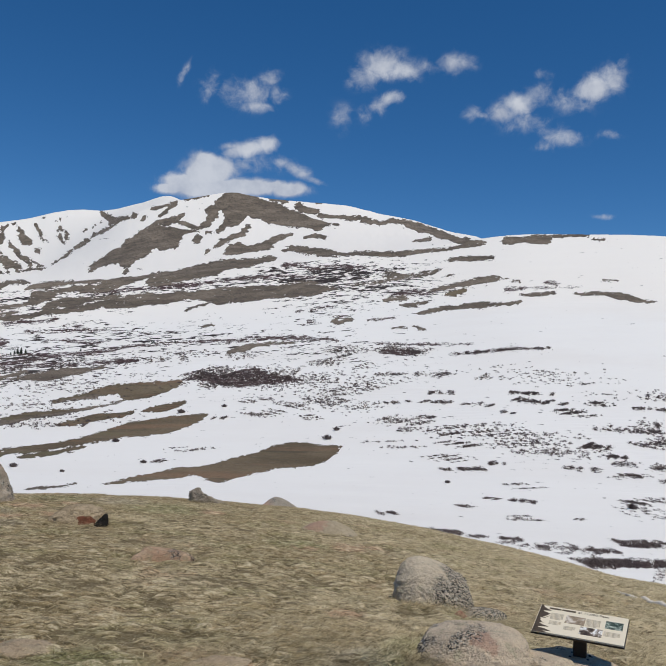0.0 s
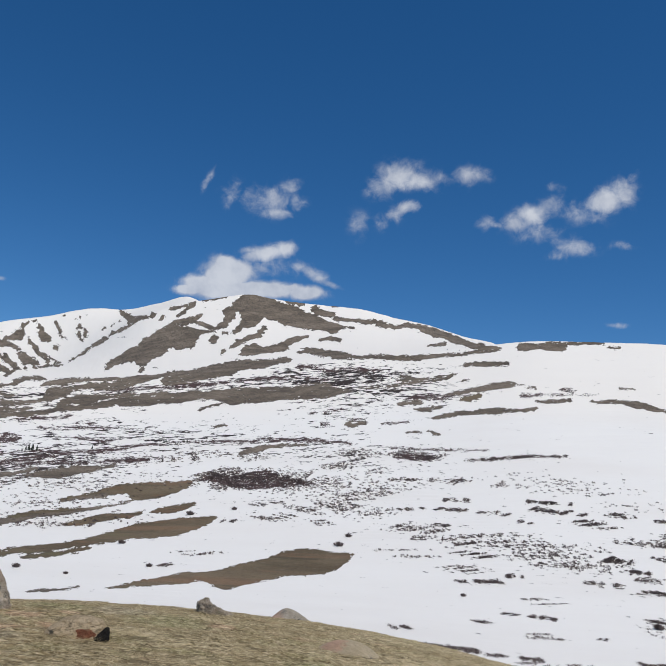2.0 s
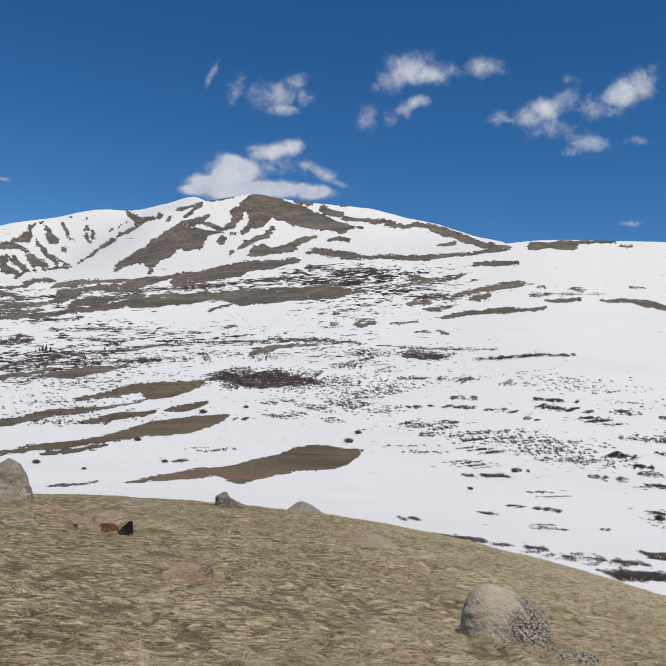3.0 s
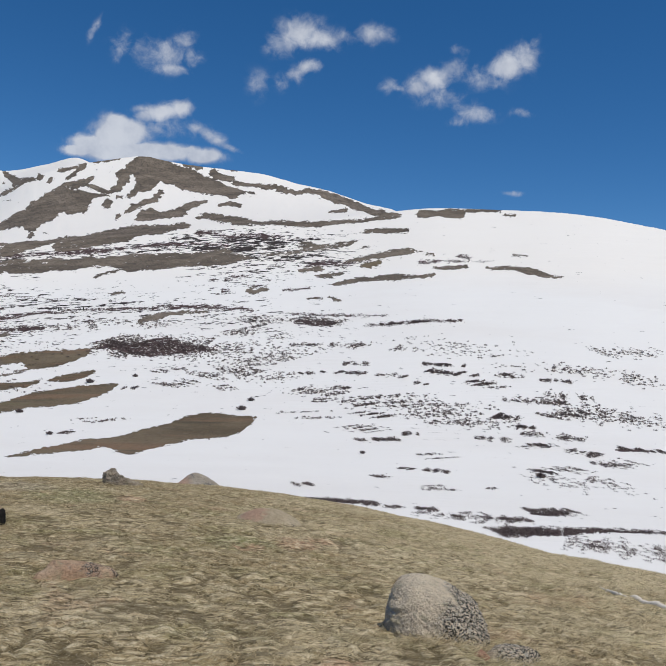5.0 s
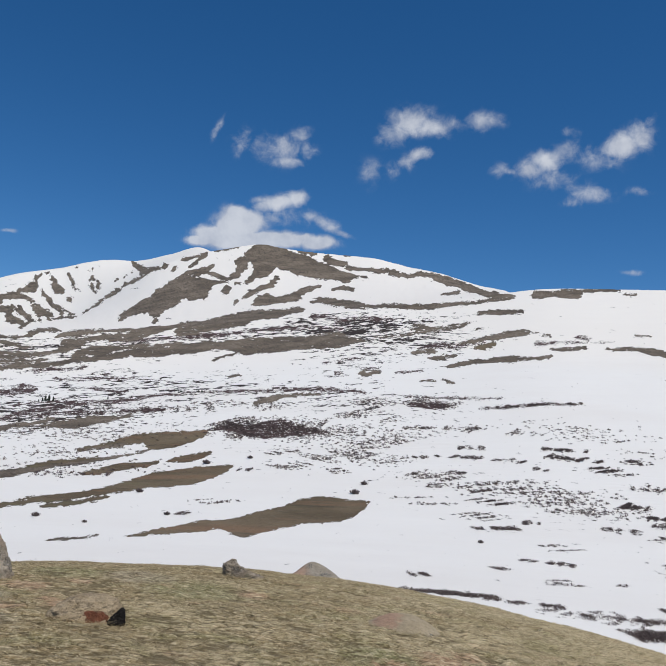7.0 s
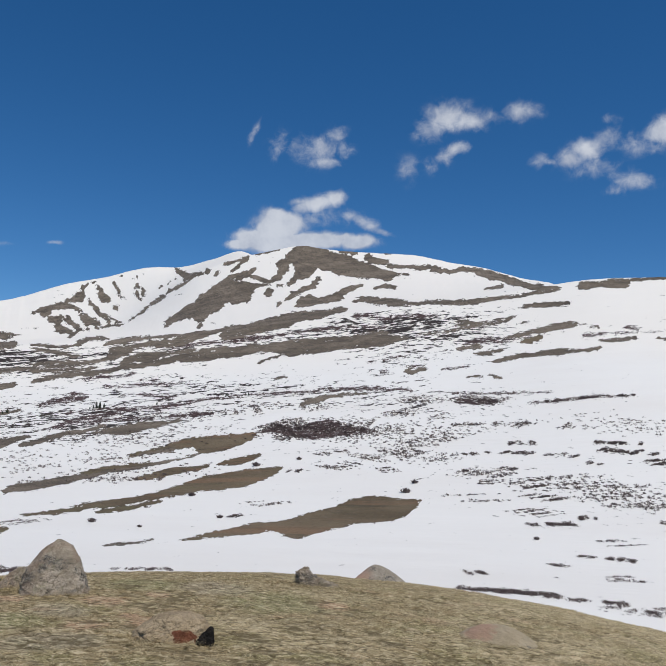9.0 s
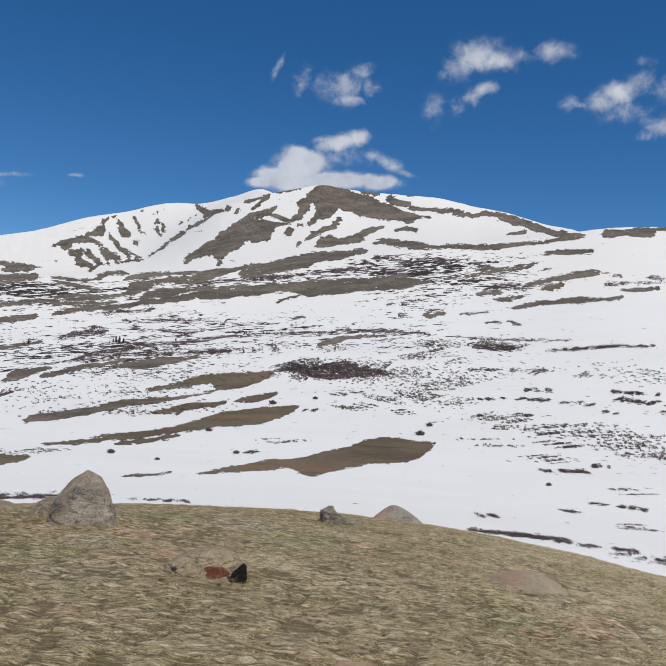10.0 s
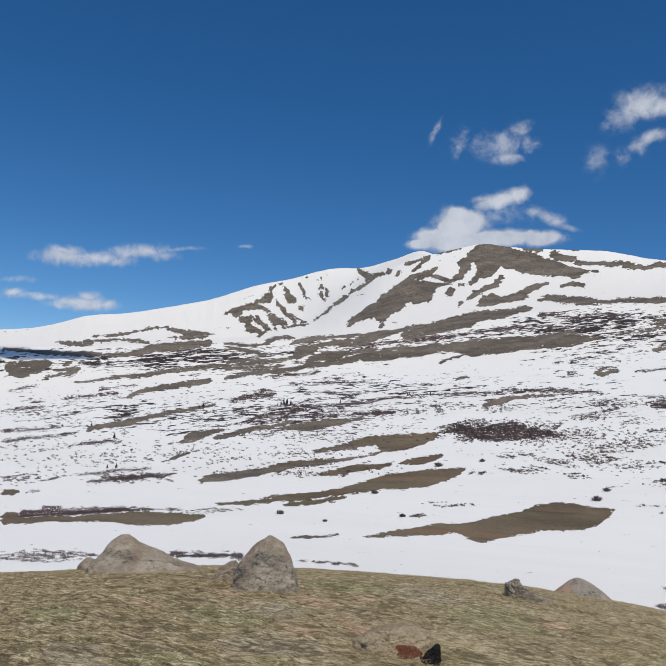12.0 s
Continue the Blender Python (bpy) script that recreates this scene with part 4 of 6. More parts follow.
patch(0, (-37.98, 2.19, 1.99), (-36.98, 2.39, 2.04), (-36.11, 2.58, 2.23))
patch(0, (-36.53, 1.46, 1.32), (-34.96, 1.76, 1.56), (-33.85, 2.06, 1.83), (-32.43, 2.35, 2.05), (-31.57, 2.48, 2.18), (-30.42, 2.75, 2.45), (-28.97, 3.08, 2.74), (-27.50, 3.35, 3.04), (-26.31, 3.53, 3.23), (-25.11, 3.74, 3.44), (-23.60, 3.95, 3.65), (-21.73, 4.39, 4.05))
patch(0, (-33.05, 0.67, 0.41), (-32.31, 1.11, 0.81), (-31.61, 1.37, 1.01), (-30.61, 1.66, 1.26), (-29.46, 1.98, 1.57), (-28.29, 2.22, 1.80), (-27.06, 2.46, 2.05))
patch(0, (-35.48, -1.62, -1.94), (-33.79, -1.14, -1.57), (-32.68, -0.84, -1.36), (-31.56, -0.56, -0.96), (-30.72, -0.29, -0.67), (-29.29, 0.05, -0.25), (-27.85, 0.45, 0.17), (-26.62, 0.68, 0.47))
patch(2, (-24.01, 0.53, 0.26), (-22.46, 0.82, 0.58), (-20.28, 1.11, 0.91))
patch(2, (-26.15, 0.86, 0.72), (-25.21, 1.23, 0.87), (-24.32, 1.60, 1.02), (-23.44, 1.97, 1.30), (-22.45, 1.73, 1.27))
patch(2, (-25.13, -0.66, -0.84), (-24.19, -0.21, -0.57), (-23.32, 0.24, -0.20), (-21.52, 0.58, 0.21), (-20.33, 0.90, 0.51), (-19.06, 1.11, 0.77))
patch(0, (-26.83, -1.73, -1.94), (-25.90, -1.43, -1.81), (-25.03, -1.08, -1.49), (-23.85, -0.78, -1.15), (-22.36, -0.48, -0.78), (-21.12, -0.00, -0.36))
patch(0, (-29.00, -2.16, -2.37), (-28.40, -1.48, -2.18), (-27.68, -1.31, -1.99), (-27.10, -1.21, -1.66), (-25.88, -1.01, -1.24))
patch(0, (-19.53, -2.24, -2.39), (-18.04, -1.78, -2.17), (-16.24, -1.36, -1.84))
patch(0, (-27.54, -4.74, -4.92), (-26.83, -4.33, -4.82), (-25.37, -4.08, -4.65), (-23.91, -3.78, -4.37), (-22.15, -3.47, -3.88), (-20.97, -3.16, -3.51), (-18.89, -2.88, -3.20), (-16.80, -2.46, -2.64), (-14.72, -1.91, -2.08))
patch(0, (-30.12, -3.57, -3.65), (-29.28, -3.20, -3.43), (-28.24, -2.81, -2.99))
patch(2, (-35.63, -4.66, -4.80), (-33.99, -4.45, -4.67), (-32.34, -4.17, -4.39), (-30.65, -4.00, -4.14))
patch(2, (-35.02, -5.16, -5.33), (-33.38, -4.90, -5.14), (-31.72, -4.59, -4.93), (-29.75, -4.35, -4.64), (-28.90, -4.22, -4.39))
patch(2, (-36.40, -2.82, -2.93), (-35.05, -2.49, -2.77), (-32.84, -2.21, -2.42))
patch(2, (-40.67, -2.74, -2.94), (-39.13, -2.43, -2.66), (-37.56, -2.23, -2.40), (-35.69, -1.78, -1.95))
patch(2, (-38.24, -3.28, -3.39), (-36.91, -3.08, -3.21))
patch(2, (-40.75, -2.08, -2.30), (-39.20, -1.88, -2.10), (-37.88, -1.74, -1.97), (-36.83, -1.50, -1.68))
patch(1, (-40.21, -5.87, -6.19), (-39.45, -5.82, -6.16), (-38.93, -5.91, -6.04))
patch(2, (-38.67, -5.90, -6.06), (-37.76, -5.81, -5.95))
patch(1, (-39.94, -7.22, -8.06), (-39.19, -7.26, -7.95), (-38.39, -7.52, -7.93), (-37.11, -7.42, -7.78), (-35.51, -7.43, -7.77), (-34.72, -7.27, -7.72), (-33.08, -7.16, -7.70), (-31.98, -7.04, -7.77), (-30.86, -6.97, -7.83), (-29.17, -6.93, -7.74), (-27.75, -6.95, -7.49), (-26.78, -6.96, -7.15))
patch(2, (-38.99, -7.10, -7.43), (-37.43, -7.01, -7.40), (-34.77, -6.90, -7.27), (-32.32, -6.78, -7.05), (-30.58, -6.85, -6.96))
patch(2, (-25.52, 1.18, 1.03), (-24.02, 1.50, 1.13), (-22.51, 1.54, 1.36))
patch(2, (-34.89, 1.09, 0.94), (-33.78, 1.39, 1.21), (-32.08, 1.60, 1.42))
patch(2, (-37.31, 0.33, 0.16), (-35.68, 0.60, 0.39), (-33.74, 0.98, 0.74), (-33.16, 0.93, 0.75))
patch(2, (-40.57, 0.57, 0.46), (-39.54, 0.93, 0.71), (-38.71, 1.15, 0.95))
patch(2, (-40.92, -0.81, -0.97), (-39.63, -0.55, -0.75), (-38.19, -0.25, -0.51))


def bare_field(x, y, az, lr):
    """How far inside bare ground each place is (positive: bare), and of which kind."""
    r = np.exp(lr)
    el = slope_el(az, r)
    field, tone = np.full(x.shape, -3.0), np.zeros(x.shape)
    # strips of willow at the foot of the slope, their edges fingered along it
    da = 0.5 * fbm(az * 0.9, lr * 30, 3, 3) + 0.22 * fbm(az * 4.0, lr * 120, 3, 8)
    dl = 0.006 * fbm(az * 1.0, lr * 22, 3, 13) + 0.004 * fbm(az * 2.5, lr * 60, 3, 18)
    wa, wr = az + da, np.exp(lr + dl)
    for x1, y1, x2, y2, half, sag, kind in BARE:
        d1, d2 = math.hypot(x1, y1), math.hypot(x2, y2)
        pad = half * 1.8 + abs(sag) + 0.02 * max(d1, d2)
        rows = np.where((r[:, 0] > min(d1, d2) - pad) & (r[:, 0] < max(d1, d2) + pad))[0]
        b1, b2 = math.degrees(math.atan2(x1, y1)), math.degrees(math.atan2(x2, y2))
        wide = math.degrees(pad / min(d1, d2)) if abs(b1 - b2) < 0.6 else 0.7 + math.degrees(1.5 * half / min(d1, d2)) * 0.3
        cols = np.where((az[0] > min(b1, b2) - wide) & (az[0] < max(b1, b2) + wide))[0]
        if not len(rows) or not len(cols):
            continue
        cut = np.s_[rows[0]:rows[-1] + 1, cols[0]:cols[-1] + 1]
        s = (wa[cut] - b1) / (b2 - b1)
        bow = np.clip(4 * s * (1 - s), 0, 1)
        d = (wr[cut] - d1 ** (1 - s) * d2 ** s - sag * bow) / half
        f = 0.85 * (1.0 - np.abs(d) / np.maximum(np.clip(bow * 1.3, 0, 1) ** 0.8, 0.02)) - 0.12
        f = np.where((s < 0) | (s > 1), -3.0, np.clip(f * 1.5, -3, 1))
        tone[cut] = np.where(f > field[cut], kind, tone[cut])
        field[cut] = np.maximum(field[cut], f)
    # patches on the slope, the peak and the bowl
    pa = az + 0.16 * fbm(az * 1.6, el * 7.0, 3, 41) + 0.14 * fbm(az * 5.0, el * 24.0, 3, 43)
    pe = el + 0.07 * fbm(az * 1.5, el * 4.0, 3, 45) + 0.10 * fbm(az * 5.0, el * 14.0, 4, 47, 0.7)
    for kind, knots in PATCHES:
        cols = np.where((az[0] > knots[0, 0] - 0.3) & (az[0] < knots[-1, 0] + 0.3))[0]
        if not len(cols):
            continue
        span = np.s_[:, cols[0]:cols[-1] + 1]
        a, e = pa[span], pe[span]
        top, low = np.interp(a, knots[:, 0], knots[:, 1]), np.interp(a, knots[:, 0], knots[:, 2])
        ends = np.minimum(a - knots[0, 0], knots[-1, 0] - a)
        taper = np.clip(ends / np.clip(0.1 * (knots[-1, 0] - knots[0, 0]), 0.06, 0.3), 0, 1) ** 0.6
        f = np.clip(((top - low) / 2 * taper - np.abs(e - (top + low) / 2)) / 0.11 - 3.0 * (ends < 0), -3, 1)
        f = f * 0.7 - 0.15 if kind == 2 else f
        tone[span] = np.where(f > field[span], kind, tone[span])
        field[span] = np.maximum(field[span], f)
    field = field + 0.85 * fbm(az * 1.3, (el - 0.1 * az) * 8.0, 4, 71, 0.65) * np.clip((r - 480) / 120, 0, 1) * np.clip((930 - r) / 60, 0, 1)
    field = np.where(r > 900, field + 0.75 * fbm(az * 2.6 - el * 1.0, el * 3.4, 5, 61, 0.75) + 0.25, field)
    field = np.where((r > 1500) & (az < -15), field + 1.3 * fbm((az + 0.7 * el) * 4.5, el * 1.4, 3, 67, 0.7) - 0.15, field)
    # thin streaks where the snow wears through
    rim = smooth_knots(az, RIM_AZ, RIM_EL)
    below = rim - el

    def hump(v, c, s):
        return np.exp(-((v - c) / s) ** 2)

    left = np.clip((9 - az) / 9, 0, 1)
    dens = 0.7 * hump(below, 1.0, 1.0) * left * (r < 1000)
    dens = dens + 0.66 * hump(az, -12, 11) * hump(el, 2.7, 1.2) + 0.55 * hump(az, 5.5, 4.5) * hump(el, 7.2, 1.6)
    dens = dens + 0.78 * hump(az, -32, 12) * hump(el, -0.6, 1.5) + 0.5 * hump(az, -1, 4.5) * hump(el, 5.4, 1.6) + 0.62 * hump(az, -20, 7) * hump(el, 0.6, 1.6)
    dens = dens + 0.5 * hump(az, 0, 5) * hump(el, 7.3, 1.2) + 0.6 * hump(az, -29, 5) * hump(el, 3.6, 1.0)
    dens = dens + 0.42 * hump(az, 2, 7) * hump(el, 2.2, 1.4)
    dens = dens + 0.2 * hump(az, 13, 12) * hump(el, -3.5, 2.6) + 0.3 * hump(az, -4, 8) * hump(el, -1.0, 2.0)
    dens = np.clip(dens, 0, 1) * (r > 105) * np.clip((1150 - r) / 200, 0, 1)
    # how far one stands along and up the slope; the strands climb gently to the right
    up = np.where(el > rim, rim + (el - rim) * 0.45, el) - 0.14 * np.minimum(az, 3)
    return field, tone, dens, up


SOIL_SPOTS = ((-9.7, 17.5, 0.35, 0.56), (-9.4, 19.9, 0.35, 0.56), (-7.7, 20.4, 0.44, 0.70), (-6.8, 17.3, 0.32, 0.46), (-7.0, 21.8, 0.28, 0.45), (-6.6, 18.8, 0.23, 0.37), (-3.3, 23.1, 0.39, 0.63), (-6.0, 18.1, 0.46, 0.74), (-6.8, 17.3, 0.37, 0.59), (1.1, 18.2, 0.38, 0.61), (0.3, 9.0, 0.23, 0.37), (-0.6, 6.4, 0.19, 0.30), (-2.5, 6.8, 0.25, 0.33), (0.5, 17.2, 0.45, 0.72), (-0.4, 16.1, 0.32, 0.51))
LUSH_SPOTS = ((-8.2, 17.3, 0.65, 1.05), (-8.1, 24.0, 0.96, 1.54), (-7.3, 14.0, 0.66, 0.70), (0.8, 7.3, 0.25, 0.40), (0.5, 6.7, 0.23, 0.37), (-10.3, 15.8, 0.43, 0.69), (-0.5, 16.6, 0.71, 1.14), (-1.8, 6.5, 0.58, 0.28), (-4.6, 22.4, 1.13, 1.81))
MAT_SPOTS = ((-7.9, 18.8, 0.56, 0.89), (-8.4, 13.7, 0.40, 0.64), (-6.8, 15.9, 0.75, 0.63), (0.3, 6.7, 0.35, 0.49), (-6.3, 24.1, 0.94, 1.51))


def spread(x, y, spots):
    """How strongly a place belongs to a list of spots (x, y, half across, half along the view)."""
    out = np.zeros(np.shape(x))
    for sx, sy, rx, ry in spots:
        d = math.hypot(sx, sy)
        ux, uy = sx / d, sy / d
        u, v = (x - sx) * uy - (y - sy) * ux, (x - sx) * ux + (y - sy) * uy
        out = np.maximum(out, np.exp(-0.7 * ((u / rx) ** 2 + (v / ry) ** 2)))
    return out


def paint(mesh, x, y):
    """Store the kinds of turf at each place of a mesh on the knoll."""
    for name, spots in (("soil", SOIL_SPOTS), ("lush", LUSH_SPOTS), ("mat", MAT_SPOTS)):
        layer = mesh.attributes.new(name, "FLOAT", "POINT")
        layer.data.foreach_set("value", np.ravel(np.where(np.hypot(x, y) < 75, spread(x, y, spots), 0.0)).astype(np.float32))


def make_ground():
    fine, coarse = np.linspace(-46, 34, 1195), np.arange(38, 310.1, 4.0)
    g = np.linspace(0, 1, 300)
    front = R0 * np.exp(math.log(R1 / R0) * ((-0.62 + np.sqrt(0.3844 + 1.52 * g)) / 0.76))
    near_r = np.concatenate([np.geomspace(0.6, 6, 24), np.geomspace(6.1, 30, 500), np.geomspace(30.2, 62, 90)])
    far_r = np.concatenate([np.geomspace(63.5, R0 * 0.985, 34), front, np.linspace(R1, R2, 78)[1:], np.linspace(R2, R3, 54)[1:], np.linspace(R3, R4, 9)[1:]])

    def sheet(az, r):
        A, R = np.meshgrid(az, r)
        A = (A + 180) % 360 - 180
        return A, R, R * np.sin(np.radians(A)), R * np.cos(np.radians(A))

    def quads(rows, cols, first):
        i, j = np.meshgrid(np.arange(rows - 1), np.arange(cols), indexing="ij")
        k = (j + 1) % cols
        return first + np.stack([i * cols + j, i * cols + k, (i + 1) * cols + k, (i + 1) * cols + j], -1).reshape(-1, 4)

    # the knoll carries half as many columns as the far slopes; one row of five-sided faces joins the two
    near, far = sheet(np.concatenate([fine[::2], coarse]), near_r), sheet(np.concatenate([fine, coarse]), far_r)
    nrows, ncols = near[0].shape
    frows, fcols = far[0].shape
    A, R, X, Y = (np.concatenate([p.ravel(), q.ravel()]) for p, q in zip(near, far))
    Z = ground_z(X, Y)
    turf = (R < 75) & (knoll_z(X, Y) > slope_z(A, R) + 0.4)
    field, tone, dens, up = (np.full(len(X), v) for v in (-3.0, 0.0, 0.0, 0.0))
    shape = np.arange(nrows * ncols, len(X)).reshape(frows, fcols)[:, :len(fine)]
    field[shape], tone[shape], dens[shape], up[shape] = bare_field(X[shape], Y[shape], A[shape], np.log(R[shape]))
    verts = np.concatenate([np.stack([X, Y, Z], -1), [[0, 0, float(ground_z(0.0, 0.001))]]])
    start, seam = nrows * ncols, (nrows - 1) * ncols
    faces4 = np.concatenate([quads(nrows, ncols, 0), quads(frows, fcols, start)])
    half = len(fine) // 2
    i = np.arange(half)
    faces5 = np.stack([seam + i, seam + i + 1, start + 2 * i + 2, start + 2 * i + 1, start + 2 * i], -1)
    j = np.arange(len(coarse) + 1)
    n0, n1, f0, f1 = half + j, (half + j + 1) % ncols, 2 * half + j, (2 * half + j + 1) % fcols
    faces4 = np.concatenate([faces4, np.stack([seam + n0, seam + n1, start + f1, start + f0], -1)])
    tris = np.stack([np.full(ncols, len(verts) - 1), (np.arange(ncols) + 1) % ncols, np.arange(ncols)], -1)
    mesh = bpy.data.meshes.new("ground")
    mesh.vertices.add(len(verts))
    mesh.vertices.foreach_set("co", verts.ravel())
    loops = np.concatenate([faces4.ravel(), faces5.ravel(), tris.ravel()])
    mesh.loops.add(len(loops))
    mesh.loops.foreach_set("vertex_index", loops)
    sizes = np.concatenate([np.full(len(faces4), 4), np.full(len(faces5), 5), np.full(len(tris), 3)])
    starts = np.concatenate([[0], np.cumsum(sizes)[:-1]])
    mesh.polygons.add(len(starts))
    mesh.polygons.foreach_set("loop_start", starts)
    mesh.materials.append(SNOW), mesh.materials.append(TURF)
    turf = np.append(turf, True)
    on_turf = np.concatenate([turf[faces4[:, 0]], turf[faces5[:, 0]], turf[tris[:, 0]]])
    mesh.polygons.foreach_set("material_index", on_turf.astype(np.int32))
    mesh.polygons.foreach_set("use_smooth", np.ones(len(starts), bool))
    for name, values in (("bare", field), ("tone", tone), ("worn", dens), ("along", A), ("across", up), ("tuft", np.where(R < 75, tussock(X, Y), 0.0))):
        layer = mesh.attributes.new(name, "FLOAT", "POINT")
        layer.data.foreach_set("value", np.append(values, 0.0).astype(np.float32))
    paint(mesh, verts[:, 0], verts[:, 1])
    mesh.update(calc_edges=True)
    return tagged(new("ground", mesh), "dry alpine turf knoll before wide snow slopes with bare ground", "ground", kind="structure")


make_ground()


# ---- helpers for things ----
def part(name, bm, mat, parent=None, label="", smooth=False):
    mesh = bpy.data.meshes.new(name)
    bm.to_mesh(mesh)
    bm.free()
    mesh.materials.append(mat)
    if smooth:
        mesh.polygons.foreach_set("use_smooth", np.ones(len(mesh.polygons), bool))
    ob = new(name, mesh)
    if parent is not None:
        ob.parent = parent
    return tagged(ob, label) if label else ob


def mesh_from(name, verts, faces, mat):
    mesh = bpy.data.meshes.new(name)
    mesh.from_pydata(verts, [], faces)
    mesh.materials.append(mat)
    return mesh


def box(sx, sy, sz, at=(0, 0, 0), bevel=0.0):
    bm = bmesh.new()
    bmesh.ops.create_cube(bm, size=1.0, matrix=Matrix.Translation(at) @ Matrix.Diagonal((sx, sy, sz, 1)))
    if bevel:
        bmesh.ops.bevel(bm, geom=bm.edges[:], offset=bevel, segments=2, affect="EDGES", profile=0.6)
    return bm


def height_at(x, y):
    return float(ground_z(x, y))


# ---- rocks ----
ROCK_SPOTS = []


def rock_bm(wide, deep, high, seed, cuts=7, rough=0.12, shape=2.0, apex=0.0, detail=4, fall=0.0):
    """A weathered block standing on its base: shape 1 is a cone, 2 a dome, 4 a slab; apex shifts the top sideways; planes cut it into faces."""
    rng = random.Random(seed)
    bm = bmesh.new()
    bmesh.ops.create_icosphere(bm, subdivisions=detail, radius=1.0)
    planes = [(Vector((math.cos(a), math.sin(a), rng.uniform(-0.1, 1.3 if shape < 2.6 else 0.45))).normalized(), rng.uniform(0.62, 0.9) if shape > 1.4 else rng.uniform(0.5, 0.72)) for a in (rng.uniform(0, 6.28) for k in range(cuts * 2))]
    off = Vector((rng.uniform(0, 50), rng.uniform(0, 50), rng.uniform(0, 50)))
    for v in bm.verts:
        p = v.co.copy()
        rho = math.hypot(p.x, p.y)
        z = 1 - rho**shape if p.z > 0 else -0.35 * (1 - rho * rho)
        p = Vector((p.x, p.y, z))
        for d, h in planes:
            over = p.dot(d) - h
            if over > 0:
                p -= d * over * 0.95
        k = 1 + rough * noise.fractal(p * 1.5 + off, 1.0, 2.0, 4)
        p = Vector((p.x * k, p.y * k, p.z * (1 + 0.5 * (k - 1))))
        out = Vector((p.x, p.y, max(p.z, 0.0) + 0.2)).normalized()
        ridge = noise.ridged_multi_fractal(p * 2.2 + off, 0.9, 2.1, 4, 0.9, 2.0) - 1.2
        p += out * (0.045 * ridge + 0.03 * noise.fractal(p * 9 + off, 0.7, 2.0, 3)) * (rough / 0.12)
        v.co = p
    top = max(v.co.z for v in bm.verts)
    reach = max(abs(v.co.x) for v in bm.verts)
    for v in bm.verts:
        p = v.co / 1.0
        p.z = p.z / top * (1 - fall * (0.5 + 0.5 * p.x / reach)) if p.z > 0 else p.z
        v.co = Vector(((p.x / reach + apex * max(0.0, p.z)) * wide / 2, p.y * deep / 2, p.z * high))
    return bm


def rock(name, label, x, y, wide, deep, high, mat, seed, turn=0.0, cuts=7, rough=0.12, shape=2.0, apex=0.0, parent=None, detail=4, fall=0.0):
    """A rock set in the turf: width across, depth and height above the ground."""
    ob = part(name, rock_bm(wide, deep, high, seed, cuts, rough, shape, apex, detail, fall), mat, smooth=True)
    ROCK_SPOTS.append((x, y, wide / 2, deep / 2, turn))
    place = pose(x, y, height_at(x, y) - 0.02, 0, 0, turn)
    if parent is not None:
        ob.parent = parent
        ob.matrix_basis = parent.matrix_basis.inverted() @ place
        return tagged(ob, label)
    ob.matrix_basis = place
    return tagged(ob, label, "rock")


def profile_bm(wide, deep, high, profile, seed, rough=0.1, strata=0.0, dip=0.6, lean=0.25):
    """A weathered outcrop lofted through a few levels (height, left and right edge, as parts of the height and half width); strata breaks its faces into dipping layers."""
    bm = bmesh.new()
    off = Vector((seed * 3.7, seed * 1.9, seed * 5.3))
    levels = [(-0.25, *profile[0][1:])] + list(profile)
    hs, ls, rs = zip(*levels)
    square, rings, around = 2.6, 52, 96
    grid = []
    rng = random.Random(seed)
    planes = []
    for k in range(9):
        a = rng.uniform(0, 2 * math.pi)
        d = Vector((math.cos(a) * high / wide, math.sin(a) * high / deep, rng.uniform(0.0, 0.3))).normalized()
        edge = max(d.dot(Vector(((l if d.x < 0 else r) * wide / 2, math.copysign((r - l) / 2, d.y) * deep / 2, h * high))) for h, l, r in profile)
        planes.append((d, edge * rng.uniform(0.76, 0.92)))
    for i in range(rings):
        h = -0.25 + 1.25 * i / (rings - 1)
        left, right = float(np.interp(h, hs, ls)), float(np.interp(h, hs, rs))
        c, half = (left + right) / 2, max((right - left) / 2, 0.02)
        row = []
        for k in range(around):
            a = 2 * math.pi * k / around
            ca, sa = math.cos(a), math.sin(a)
            q = (abs(ca) ** square + abs(sa) ** square) ** (-1 / square)
            p = Vector(((c + half * ca * q) * wide / 2, half * sa * q * deep / 2 + lean * max(0.0, h) * deep / 2, h * high))
            out = Vector((ca, sa, 0.35))
            u = p / max(wide, high)
            big = noise.fractal(u * 2.3 + off, 1.0, 2.0, 3)
            crag = noise.ridged_multi_fractal(u * 5.5 + off, 0.9, 2.1, 4, 0.9, 2.0) - 1.2
            fine = noise.fractal(u * 22 + off, 0.7, 2.0, 3)
            for d, reach in planes:
                over = p.dot(d) - reach
                if over > 0:
                    p -= d * over * 0.85
            k2 = rough * (0.5 * big + 0.4 * crag + 0.35 * fine)
            if strata:
                lay = (p.z + dip * p.x) / (0.16 * high) + 0.8 * noise.noise(u * 4 + off)
                k2 += strata * ((lay % 1.0) ** 2 - 0.4)
            row.append(bm.verts.new(p + out * k2 * max(0.35, half ** 0.5) * (wide + high) / 2))
        grid.append(row)
    for r1, r2 in zip(grid, grid[1:]):
        for k in range(around):
            bm.faces.new((r1[k], r1[(k + 1) % around], r2[(k + 1) % around], r2[k]))
    bm.faces.new(grid[-1]), bm.faces.new(grid[0][::-1])
    return bm


